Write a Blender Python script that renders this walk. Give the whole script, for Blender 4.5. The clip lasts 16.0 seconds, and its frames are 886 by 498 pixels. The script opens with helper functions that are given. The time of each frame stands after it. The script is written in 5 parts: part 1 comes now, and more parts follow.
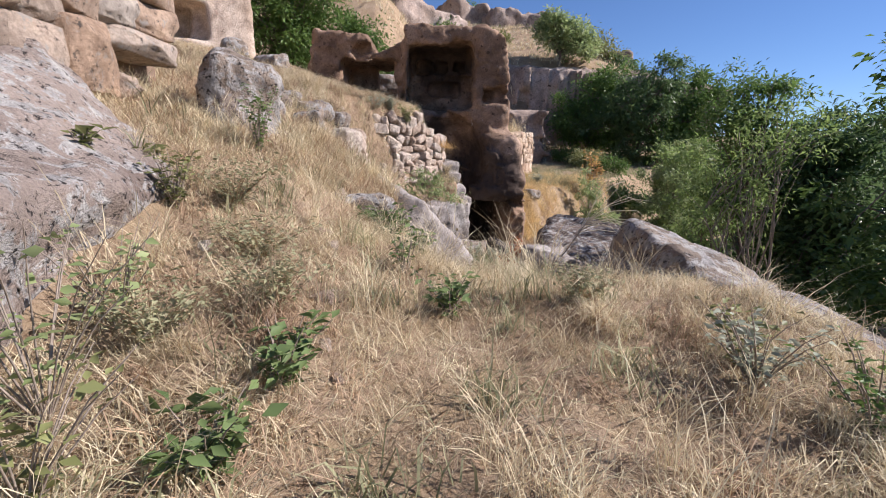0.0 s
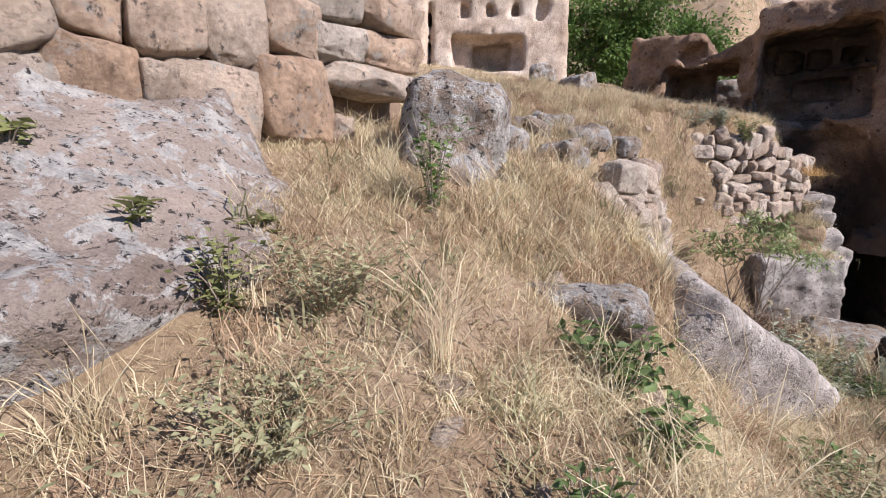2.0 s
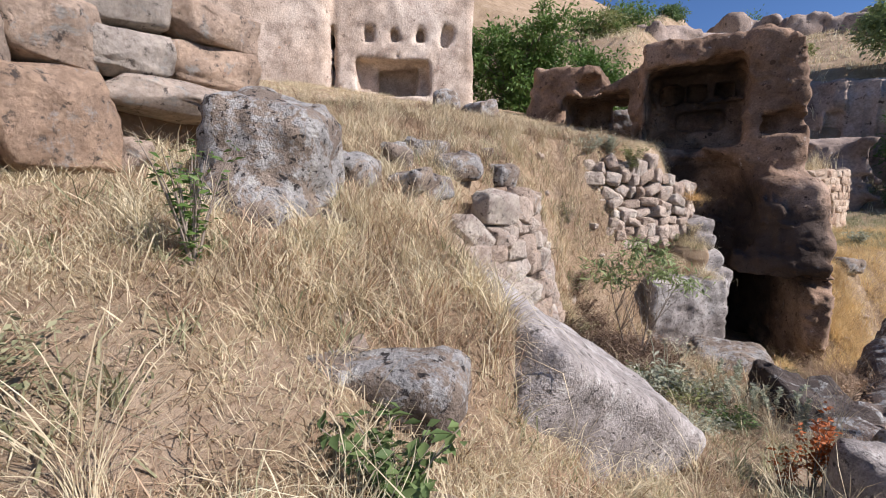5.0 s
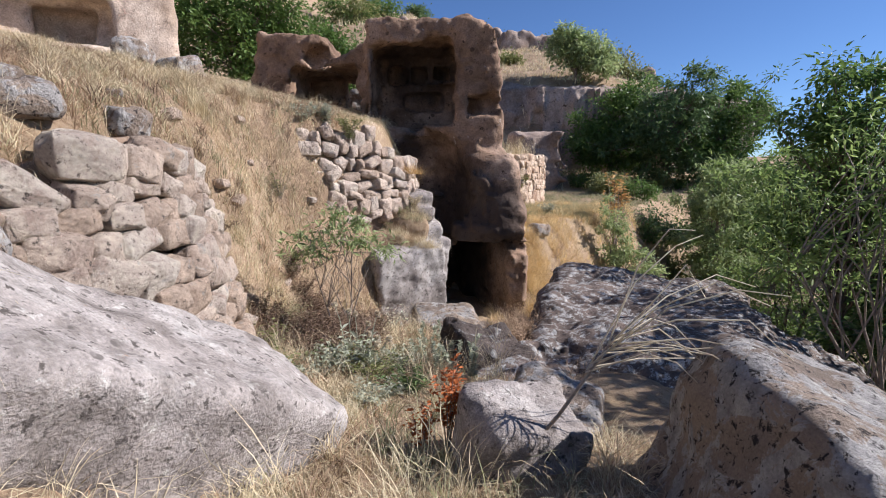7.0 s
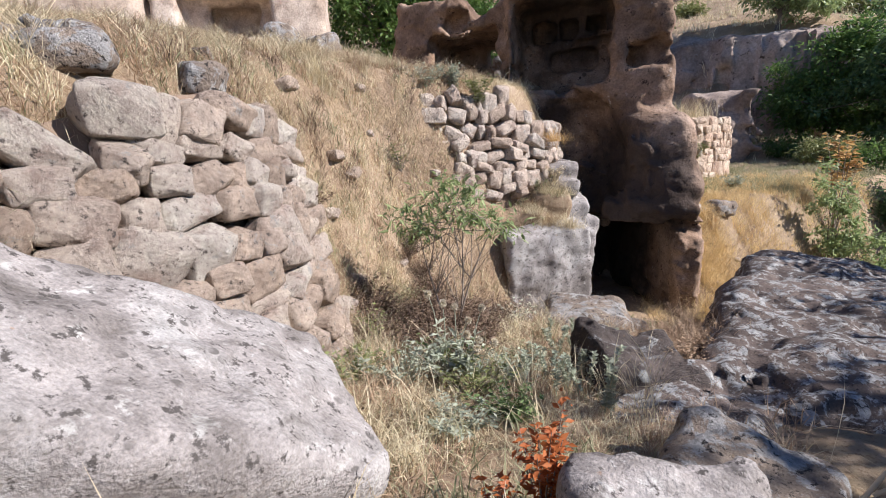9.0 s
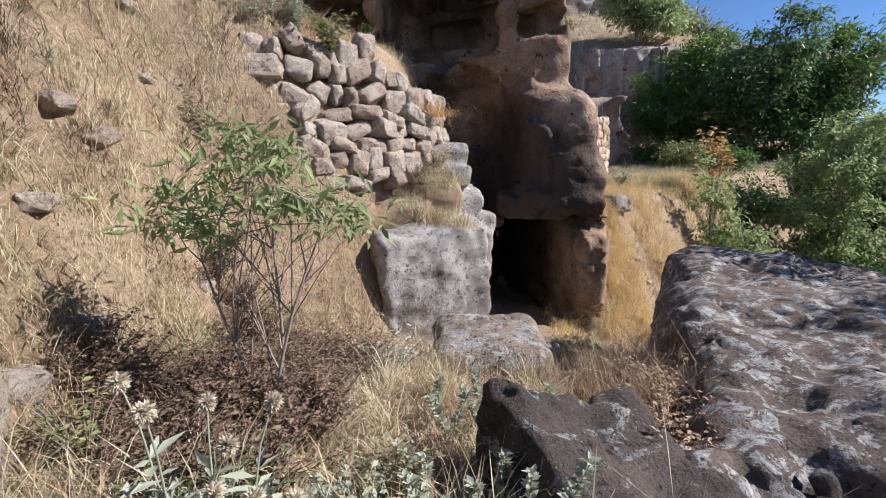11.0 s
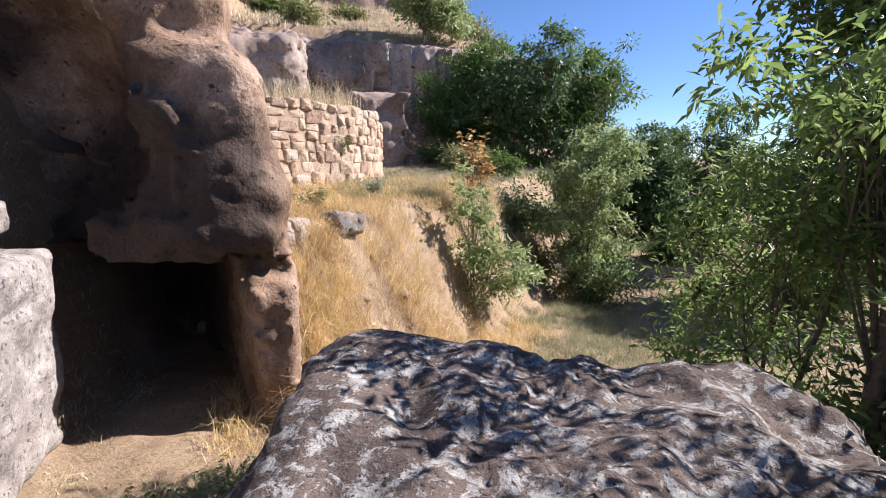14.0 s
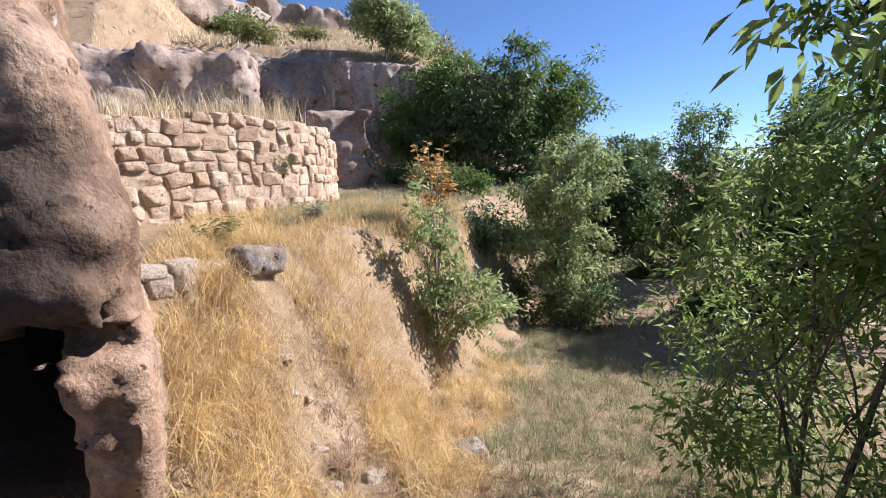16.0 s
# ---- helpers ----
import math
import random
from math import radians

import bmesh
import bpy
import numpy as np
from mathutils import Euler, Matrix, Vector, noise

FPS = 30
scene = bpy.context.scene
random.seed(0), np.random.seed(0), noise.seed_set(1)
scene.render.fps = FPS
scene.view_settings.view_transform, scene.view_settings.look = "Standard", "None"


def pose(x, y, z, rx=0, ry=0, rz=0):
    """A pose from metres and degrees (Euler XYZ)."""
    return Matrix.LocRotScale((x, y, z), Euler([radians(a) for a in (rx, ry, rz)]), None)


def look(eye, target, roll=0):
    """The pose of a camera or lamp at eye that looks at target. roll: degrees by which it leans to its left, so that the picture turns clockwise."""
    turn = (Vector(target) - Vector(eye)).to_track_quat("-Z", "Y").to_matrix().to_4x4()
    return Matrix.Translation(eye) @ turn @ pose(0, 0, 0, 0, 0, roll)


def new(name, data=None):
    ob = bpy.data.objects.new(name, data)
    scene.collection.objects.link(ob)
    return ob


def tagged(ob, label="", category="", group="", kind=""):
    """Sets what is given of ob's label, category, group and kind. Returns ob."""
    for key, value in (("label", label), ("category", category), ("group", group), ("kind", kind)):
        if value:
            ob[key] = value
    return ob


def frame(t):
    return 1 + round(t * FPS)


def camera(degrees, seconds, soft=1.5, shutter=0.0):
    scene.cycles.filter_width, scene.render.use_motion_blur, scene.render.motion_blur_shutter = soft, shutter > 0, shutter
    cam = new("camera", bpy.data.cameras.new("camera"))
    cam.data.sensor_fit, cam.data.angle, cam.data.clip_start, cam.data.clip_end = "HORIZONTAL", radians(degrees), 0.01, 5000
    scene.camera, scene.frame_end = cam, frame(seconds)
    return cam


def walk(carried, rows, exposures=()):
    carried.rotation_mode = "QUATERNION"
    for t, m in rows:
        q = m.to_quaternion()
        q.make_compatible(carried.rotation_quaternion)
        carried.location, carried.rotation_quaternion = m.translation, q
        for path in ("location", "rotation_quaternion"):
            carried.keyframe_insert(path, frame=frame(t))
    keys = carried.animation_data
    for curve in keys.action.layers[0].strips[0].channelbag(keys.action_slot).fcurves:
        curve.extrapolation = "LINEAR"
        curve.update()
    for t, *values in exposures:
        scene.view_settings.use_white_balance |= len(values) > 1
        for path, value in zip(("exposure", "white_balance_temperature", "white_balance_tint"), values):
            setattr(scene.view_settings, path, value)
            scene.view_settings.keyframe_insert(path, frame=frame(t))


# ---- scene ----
cam = camera(89.1, 16.0, 1.0)
PATH = [
    (0, (0.048, -0.067, 1.295), (0.049, 1.883, 0.849), 1.7),
    (0.5, (0.209, 0.309, 1.367), (-0.109, 2.231, 0.914), 2.9),
    (1, (0.227, 0.82, 1.394), (-0.484, 2.641, 0.971), 2.4),
    (1.5, (0.179, 1.374, 1.438), (-0.902, 3.005, 1.021), 0.8),
    (2, (0.14, 1.843, 1.492), (-1.105, 3.361, 1.106), 0.3),
    (2.5, (0.149, 2.205, 1.538), (-1.108, 3.727, 1.217), -0.5),
    (3, (0.279, 2.531, 1.551), (-0.847, 4.155, 1.241), 0.5),
    (3.5, (0.344, 2.614, 1.563), (-0.686, 4.303, 1.269), 0.9),
    (3.7, (0.361, 2.624, 1.562), (-0.626, 4.33, 1.277), 0.9),
    (5.8, (0.450, 2.740, 1.540), (-0.573, 4.435, 1.256), -0.2),
    (6, (0.530, 2.860, 1.510), (-0.336, 4.638, 1.212), -1.0),
    (6.5, (0.900, 3.300, 1.380), (0.522, 5.237, 1.055), 0.8),
    (7, (1.226, 3.665, 1.227), (1.122, 5.636, 0.9), 0.2),
    (7.5, (1.41, 3.893, 1.13), (1.433, 5.855, 0.741), 1.5),
    (8, (1.496, 4.125, 1.095), (1.082, 6.035, 0.672), -0.3),
    (8.2, (1.498, 4.211, 1.098), (0.789, 6.031, 0.67), -0.9),
    (10.3, (1.067, 6.218, 0.683), (0.309, 8.035, 0.332), -2.7),
    (10.5, (1.053, 6.41, 0.655), (0.415, 8.272, 0.299), -3.0),
    (11, (1.09, 6.88, 0.555), (0.793, 8.822, 0.184), -1.6),
    (11.5, (1.226, 7.4, 0.403), (1.496, 9.342, 0.012), -2.8),
    (12, (1.633, 8.005, 0.28), (2.174, 9.893, -0.1), 3.0),
    (12.5, (2.05, 8.583, 0.494), (2.662, 10.455, 0.148), -0.7),
    (13, (2.392, 8.952, 0.609), (3.116, 10.774, 0.215), -3.1),
    (13.5, (2.835, 9.351, 0.598), (3.392, 11.231, 0.203), 0.7),
    (14, (3.154, 9.783, 0.653), (3.64, 11.683, 0.258), 1.0),
    (14.5, (3.476, 10.172, 0.696), (3.985, 12.066, 0.304), 0.1),
    (15, (3.723, 10.516, 0.693), (4.252, 12.406, 0.307), -1.3),
    (15.5, (3.824, 10.831, 0.648), (4.465, 12.686, 0.261), -0.7),
    (16, (3.973, 11.163, 0.57), (4.557, 13.051, 0.262), -1.0),
]
walk(cam, [(t, look(eye, target, roll)) for t, eye, target, roll in PATH], [(0, 0.68, 6300, 20), (3.5, 0.58, 6200, 19), (6.2, 0.56, 6150, 18), (8, 0.8, 6100, 17), (10.8, 0.7, 6050, 15), (12, 0.95, 6100, 18), (12.5, 1.12, 6250, 19), (13.5, 1.12, 6300, 20), (14.5, 0.98, 6300, 20), (16, 1.02, 6250, 19)])

# ---- daylight ----
SUN_AZ, SUN_EL = 87.0, 38.0   # degrees clockwise from +y, degrees above the horizon
world = bpy.data.worlds.new("world")
scene.world = world
world.use_nodes = True
wn = world.node_tree.nodes
sky = wn.new("ShaderNodeTexSky")
sky.sky_type = "NISHITA"
sky.sun_disc = False
sky.sun_elevation = radians(SUN_EL)
sky.sun_rotation = radians(SUN_AZ)
sky.altitude = 1200
sky.air_density, sky.dust_density, sky.ozone_density = 1.0, 0.0, 8.0
wn["Background"].inputs["Strength"].default_value = 0.075
world.node_tree.links.new(sky.outputs[0], wn["Background"].inputs["Color"])
sun_data = bpy.data.lights.new("sun", "SUN")
sun_data.energy, sun_data.angle, sun_data.color = 5.0, radians(0.5), (1.0, 0.95, 0.88)
sun = new("sun", sun_data)
to_sun = Vector((math.sin(radians(SUN_AZ)) * math.cos(radians(SUN_EL)), math.cos(radians(SUN_AZ)) * math.cos(radians(SUN_EL)), math.sin(radians(SUN_EL))))
sun.matrix_world = look((20, 5, 30), Vector((20, 5, 30)) - to_sun)


# ---- materials ----
def node_mat(name):
    m = bpy.data.materials.new(name)
    m.use_nodes = True
    nt = m.node_tree
    return m, nt, nt.nodes["Principled BSDF"]


def nz(nt, scale, detail=6, rough=0.6, src="Object", dist=0.0):
    co = nt.nodes.new("ShaderNodeNewGeometry" if src == "Position" else "ShaderNodeTexCoord")
    n = nt.nodes.new("ShaderNodeTexNoise")
    n.inputs["Scale"].default_value, n.inputs["Detail"].default_value, n.inputs["Roughness"].default_value = scale, detail, rough
    n.inputs["Distortion"].default_value = dist
    nt.links.new(co.outputs[src], n.inputs["Vector"])
    return n.outputs["Fac"]


def ramp(nt, fac, stops):
    r = nt.nodes.new("ShaderNodeValToRGB")
    e = r.color_ramp.elements
    while len(e) < len(stops):
        e.new(0.5)
    for el, (p, c) in zip(e, stops):
        el.position, el.color = p, (*c, 1)
    nt.links.new(fac, r.inputs[0])
    return r.outputs[0]


def mix(nt, fac, a, b, mode="MIX"):
    m = nt.nodes.new("ShaderNodeMix")
    m.data_type, m.blend_type = "RGBA", mode
    for sock, v in ((m.inputs[0], fac), (m.inputs[6], a), (m.inputs[7], b)):
        if isinstance(v, (int, float)):
            sock.default_value = v
        elif isinstance(v, tuple):
            sock.default_value = (*v, 1)
        else:
            nt.links.new(v, sock)
    return m.outputs[2]


def bump(nt, bs, height, strength, distance=0.02):
    b = nt.nodes.new("ShaderNodeBump")
    b.inputs["Strength"].default_value, b.inputs["Distance"].default_value = strength, distance
    nt.links.new(height, b.inputs["Height"])
    nt.links.new(b.outputs[0], bs.inputs["Normal"])


def rock_mat(name, base, dark, pale, lichen=0.5, spots=0.3, big=0.9, fine=16.0, relief=0.9, src="Object", ochre=(0.42, 0.2, 0.07)):
    """Volcanic tuff: two tones at large scale, lichen crusts, dark spots and pits."""
    m, nt, bs = node_mat(name)
    col = ramp(nt, nz(nt, big, 5, 0.6, src, 0.6), [(0.3, dark), (0.5, base), (0.72, pale)])
    grain = nz(nt, fine * 4, 4, 0.7, src)
    col = mix(nt, 0.55, col, ramp(nt, grain, [(0.3, (0.25, 0.25, 0.25)), (0.7, (0.8, 0.8, 0.8))]), "OVERLAY")
    li = ramp(nt, nz(nt, fine * 0.55, 8, 0.72, src, 0.3), [(0.66 - 0.2 * lichen, (0, 0, 0)), (0.7 - 0.16 * lichen, (1, 1, 1))])
    col = mix(nt, li, col, mix(nt, 0.5, pale, (0.55, 0.53, 0.48)))
    oc = ramp(nt, nz(nt, fine * 0.4, 6, 0.7, src, 0.2), [(0.66, (0, 0, 0)), (0.74, (0.6, 0.6, 0.6))])
    col = mix(nt, oc, col, ochre)
    mott = ramp(nt, nz(nt, fine * 0.3, 6, 0.7, src, 0.4), [(0.32, (0.22, 0.21, 0.2)), (0.5, (0.5, 0.5, 0.5)), (0.68, (0.72, 0.72, 0.72))])
    col = mix(nt, 0.75, col, mott, "OVERLAY")
    vo = nt.nodes.new("ShaderNodeTexVoronoi")
    vo.inputs["Scale"].default_value = fine * 0.5
    cv = nt.nodes.new("ShaderNodeTexCoord")
    nt.links.new(cv.outputs[src], vo.inputs["Vector"])
    sp = ramp(nt, vo.outputs["Distance"], [(0.13 + 0.14 * spots, (1, 1, 1)), (0.17 + 0.16 * spots, (0, 0, 0))])
    pick = ramp(nt, nz(nt, fine * 0.5, 3, 0.6, src), [(0.5, (0, 0, 0)), (0.6, (0.8, 0.8, 0.8))])
    col = mix(nt, mix(nt, 1.0, sp, pick, "MULTIPLY"), col, tuple(0.5 * c for c in dark))
    dk = ramp(nt, nz(nt, fine, 7, 0.68, src), [(0.3 + 0.13 * spots, (1, 1, 1)), (0.36 + 0.13 * spots, (0, 0, 0))])
    col = mix(nt, dk, col, tuple(0.45 * c for c in dark))
    nt.links.new(col, bs.inputs["Base Color"])
    bs.inputs["Roughness"].default_value = 0.92
    bs.inputs["Specular IOR Level"].default_value = 0.2
    h = mix(nt, 0.5, nz(nt, fine * 0.6, 9, 0.75, src), nz(nt, fine * 3, 4, 0.6, src))
    bump(nt, bs, h, relief, 0.05)
    return m


def soot_and_shade(m, spots):
    """Old smoke stains on the rock, with ragged rims, and shade painted into its recesses."""
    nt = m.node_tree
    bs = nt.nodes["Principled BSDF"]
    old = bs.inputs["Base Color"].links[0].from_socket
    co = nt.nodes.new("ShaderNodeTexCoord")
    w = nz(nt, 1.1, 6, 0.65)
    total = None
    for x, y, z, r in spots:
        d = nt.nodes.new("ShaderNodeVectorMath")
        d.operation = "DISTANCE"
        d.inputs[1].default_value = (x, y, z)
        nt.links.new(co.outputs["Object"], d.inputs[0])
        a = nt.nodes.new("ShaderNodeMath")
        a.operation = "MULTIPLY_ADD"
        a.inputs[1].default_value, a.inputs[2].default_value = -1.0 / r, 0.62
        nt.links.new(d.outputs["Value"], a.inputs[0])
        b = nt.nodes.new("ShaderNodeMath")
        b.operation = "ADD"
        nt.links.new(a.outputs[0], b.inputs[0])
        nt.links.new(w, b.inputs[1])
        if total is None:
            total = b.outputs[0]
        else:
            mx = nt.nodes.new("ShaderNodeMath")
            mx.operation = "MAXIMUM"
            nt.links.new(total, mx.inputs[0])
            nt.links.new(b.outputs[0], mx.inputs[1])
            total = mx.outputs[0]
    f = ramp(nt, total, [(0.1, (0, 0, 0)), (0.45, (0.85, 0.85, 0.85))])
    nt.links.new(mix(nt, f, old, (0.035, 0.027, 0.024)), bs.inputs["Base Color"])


def leaf_mat(name, a, b, trans=0.35, gloss=0.5):
    m, nt, bs = node_mat(name)
    g = nt.nodes.new("ShaderNodeNewGeometry")
    col = mix(nt, g.outputs["Random Per Island"], a, b)
    col = mix(nt, 0.4, col, ramp(nt, nz(nt, 2.5, 3), [(0.3, tuple(0.5 * c for c in a)), (0.7, tuple(min(1, 1.4 * c) for c in b))]))
    nt.links.new(col, bs.inputs["Base Color"])
    bs.inputs["Roughness"].default_value = gloss
    bs.inputs["Specular IOR Level"].default_value = 0.3
    t = nt.nodes.new("ShaderNodeBsdfTranslucent")
    nt.links.new(col, t.inputs["Color"])
    s = nt.nodes.new("ShaderNodeMixShader")
    s.inputs[0].default_value = trans
    nt.links.new(bs.outputs[0], s.inputs[1])
    nt.links.new(t.outputs[0], s.inputs[2])
    nt.links.new(s.outputs[0], nt.nodes["Material Output"].inputs["Surface"])
    return m


def plain_mat(name, a, b, scale=8.0, rough=0.8, relief=0.4):
    m, nt, bs = node_mat(name)
    nt.links.new(ramp(nt, nz(nt, scale, 7, 0.65), [(0.3, a), (0.7, b)]), bs.inputs["Base Color"])
    bs.inputs["Roughness"].default_value = rough
    bump(nt, bs, nz(nt, scale * 4, 6, 0.7), relief, 0.01)
    return m


def crust_mat(name, base, dark, pale, scale=4.0, cover=0.5, src="Object", relief=0.07):
    """Old boulder surface: brown-black skin under broad ragged plates of pale lichen."""
    m, nt, bs = node_mat(name)
    col = ramp(nt, nz(nt, 1.4, 6, 0.65, src, 0.5), [(0.32, dark), (0.55, base), (0.7, tuple(1.3 * c for c in base))])
    plate = nz(nt, scale, 11, 0.76, src, 0.5)
    e = 0.6 - 0.16 * cover
    li = ramp(nt, plate, [(e, (0, 0, 0)), (e + 0.03, (1, 1, 1))])
    tone = ramp(nt, nz(nt, scale * 2.2, 5, 0.65, src), [(0.3, tuple(0.55 * c for c in pale)), (0.55, pale), (0.75, (0.5, 0.485, 0.43))])
    col = mix(nt, li, col, tone)
    oc = ramp(nt, nz(nt, scale * 2.6, 7, 0.72, src, 0.3), [(0.64, (0, 0, 0)), (0.68, (0.75, 0.75, 0.75))])
    col = mix(nt, oc, col, (0.27, 0.17, 0.085))
    bk = ramp(nt, nz(nt, scale * 4.5, 8, 0.74, src, 0.4), [(0.4, (1, 1, 1)), (0.44, (0, 0, 0))])
    col = mix(nt, bk, col, (0.035, 0.03, 0.028))
    gr = ramp(nt, nz(nt, 70, 4, 0.7, src), [(0.3, (0.3, 0.3, 0.3)), (0.7, (0.72, 0.72, 0.72))])
    col = mix(nt, 0.5, col, gr, "OVERLAY")
    nt.links.new(col, bs.inputs["Base Color"])
    bs.inputs["Roughness"].default_value = 0.9
    bs.inputs["Specular IOR Level"].default_value = 0.25
    h = mix(nt, 0.45, mix(nt, 0.4, nz(nt, scale * 1.5, 10, 0.75, src), plate), nz(nt, 45, 5, 0.65, src))
    bump(nt, bs, h, 1.0, relief)
    return m


M_LICHEN = crust_mat("lichened_tuff", (0.31, 0.255, 0.215), (0.2, 0.155, 0.13), (0.42, 0.405, 0.38), 5.0, 0.6)
M_GREYROCK = rock_mat("grey_lichened_tuff", (0.32, 0.29, 0.265), (0.21, 0.185, 0.165), (0.41, 0.39, 0.36), 0.35, 0.55, 1.6, 17, 0.7)
M_CRUST = crust_mat("pale_crusted_tuff", (0.27, 0.215, 0.165), (0.14, 0.11, 0.09), (0.37, 0.355, 0.33), 4.2, 0.7)
M_DARKROCK = crust_mat("dark_lichened_tuff", (0.15, 0.115, 0.095), (0.07, 0.055, 0.047), (0.37, 0.365, 0.345), 7.5, 0.55, relief=0.03)
# darker copy of the dark tuff: the lump's shade is put into its colour
M_SHADEROCK = crust_mat("shade_toned_lichened_tuff", (0.12, 0.095, 0.08), (0.055, 0.045, 0.04), (0.3, 0.3, 0.285), 6.0, 0.25)
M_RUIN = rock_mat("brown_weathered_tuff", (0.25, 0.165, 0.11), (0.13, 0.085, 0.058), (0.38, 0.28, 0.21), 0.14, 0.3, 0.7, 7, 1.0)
# soot on the face; cave, chamber and hollow also get shade as colour
soot_and_shade(M_RUIN, ((0.6, 15.2, 0.3, 1.9), (0.9, 17.4, -1.2, 2.2), (-0.2, 17.0, 4.2, 1.3), (1.7, 14.9, 0.2, 1.2), (-0.1, 15.6, 1.7, 0.9)))
M_TOWER = rock_mat("pale_carved_tuff", (0.47, 0.38, 0.3), (0.38, 0.29, 0.215), (0.54, 0.46, 0.38), 0.0, 0.1, 0.6, 7, 0.6)
M_CLIFF = rock_mat("far_cliff_tuff", (0.3, 0.235, 0.19), (0.17, 0.125, 0.1), (0.42, 0.35, 0.3), 0.1, 0.25, 0.18, 1.6, 1.0)


def stone_mat(name, a, b, c, fine=9.0, lichen=0.3):
    """Wall stones: each of its own tone, mottled, pitted and crusted."""
    m, nt, bs = node_mat(name)
    oi = nt.nodes.new("ShaderNodeObjectInfo")
    col = ramp(nt, oi.outputs["Random"], [(0.0, a), (0.5, b), (1.0, c)])
    col = mix(nt, 0.8, col, ramp(nt, nz(nt, fine * 0.35, 7, 0.7, "Position", 0.5), [(0.3, (0.24, 0.22, 0.21)), (0.5, (0.5, 0.5, 0.5)), (0.72, (0.74, 0.73, 0.71))]), "OVERLAY")
    col = mix(nt, 0.6, col, ramp(nt, nz(nt, fine * 3, 6, 0.72, "Position"), [(0.28, (0.25, 0.24, 0.23)), (0.5, (0.5, 0.5, 0.5)), (0.75, (0.75, 0.74, 0.72))]), "OVERLAY")
    li = ramp(nt, nz(nt, fine * 0.6, 8, 0.74, "Position", 0.4), [(0.64 - 0.2 * lichen, (0, 0, 0)), (0.7 - 0.16 * lichen, (0.8, 0.8, 0.8))])
    col = mix(nt, li, col, (0.4, 0.385, 0.35))
    dk = ramp(nt, nz(nt, fine * 1.5, 7, 0.7, "Position"), [(0.34, (1, 1, 1)), (0.42, (0, 0, 0))])
    col = mix(nt, dk, col, (0.12, 0.1, 0.085))
    nt.links.new(col, bs.inputs["Base Color"])
    bs.inputs["Roughness"].default_value = 0.92
    bs.inputs["Specular IOR Level"].default_value = 0.2
    bump(nt, bs, nz(nt, fine, 9, 0.78, "Position"), 1.0, 0.07)
    return m


M_BLOCK = stone_mat("pinkish_block_tuff", (0.44, 0.3, 0.2), (0.5, 0.39, 0.3), (0.46, 0.41, 0.35), 8.0, 0.4)
M_STONE = stone_mat("wall_stone", (0.44, 0.34, 0.26), (0.52, 0.42, 0.335), (0.57, 0.5, 0.42), 13.0, 0.3)
M_FARSTONE = stone_mat("terrace_wall_stone", (0.44, 0.31, 0.22), (0.52, 0.4, 0.29), (0.57, 0.46, 0.35), 7.0, 0.25)
M_MORTAR = plain_mat("earth_mortar", (0.16, 0.11, 0.075), (0.28, 0.2, 0.14), 7, 0.95, 0.9)
M_LIME = plain_mat("pale_earth_mortar", (0.33, 0.24, 0.165), (0.48, 0.37, 0.27), 7, 0.95, 0.9)
M_BARK = plain_mat("bark", (0.1, 0.075, 0.055), (0.24, 0.19, 0.15), 20, 0.9, 0.8)
M_TWIG = plain_mat("grey_twig", (0.2, 0.16, 0.12), (0.36, 0.3, 0.24), 30, 0.85, 0.4)
M_STRAW = leaf_mat("dry_straw", (0.42, 0.3, 0.16), (0.92, 0.78, 0.52), 0.3, 0.6)
M_STRAW2 = leaf_mat("brown_straw", (0.24, 0.15, 0.09), (0.6, 0.44, 0.29), 0.25, 0.6)
M_GOLD = leaf_mat("golden_straw", (0.55, 0.35, 0.15), (0.86, 0.64, 0.34), 0.35, 0.6)
M_GREYGRASS = leaf_mat("grey_green_herbs", (0.17, 0.19, 0.09), (0.44, 0.42, 0.25), 0.3, 0.6)
M_LEAF = leaf_mat("green_leaf", (0.07, 0.14, 0.035), (0.17, 0.26, 0.07), 0.42, 0.45)
M_LEAFDARK = leaf_mat("dark_leaf", (0.06, 0.12, 0.045), (0.17, 0.25, 0.1), 0.42, 0.4)
M_LEAFPALE = leaf_mat("pale_leaf", (0.19, 0.27, 0.1), (0.42, 0.49, 0.23), 0.48, 0.45)
M_LEAFOLIVE = leaf_mat("olive_leaf", (0.15, 0.17, 0.06), (0.3, 0.32, 0.13), 0.35, 0.5)
M_ASH = leaf_mat("ash_leaf", (0.13, 0.22, 0.06), (0.32, 0.42, 0.14), 0.5, 0.45)
M_HERB = leaf_mat("herb_leaf", (0.09, 0.15, 0.05), (0.2, 0.27, 0.1), 0.35, 0.6)
M_RUST = leaf_mat("rust_leaf", (0.3, 0.07, 0.02), (0.5, 0.17, 0.05), 0.3, 0.6)
M_TAN = leaf_mat("tan_dry_leaf", (0.45, 0.26, 0.1), (0.66, 0.46, 0.2), 0.3, 0.6)
M_FLUFF = leaf_mat("seed_fluff", (0.6, 0.5, 0.36), (0.78, 0.7, 0.56), 0.4, 0.8)
M_SILVER = leaf_mat("woolly_grey_leaf", (0.32, 0.36, 0.25), (0.5, 0.52, 0.4), 0.3, 0.8)


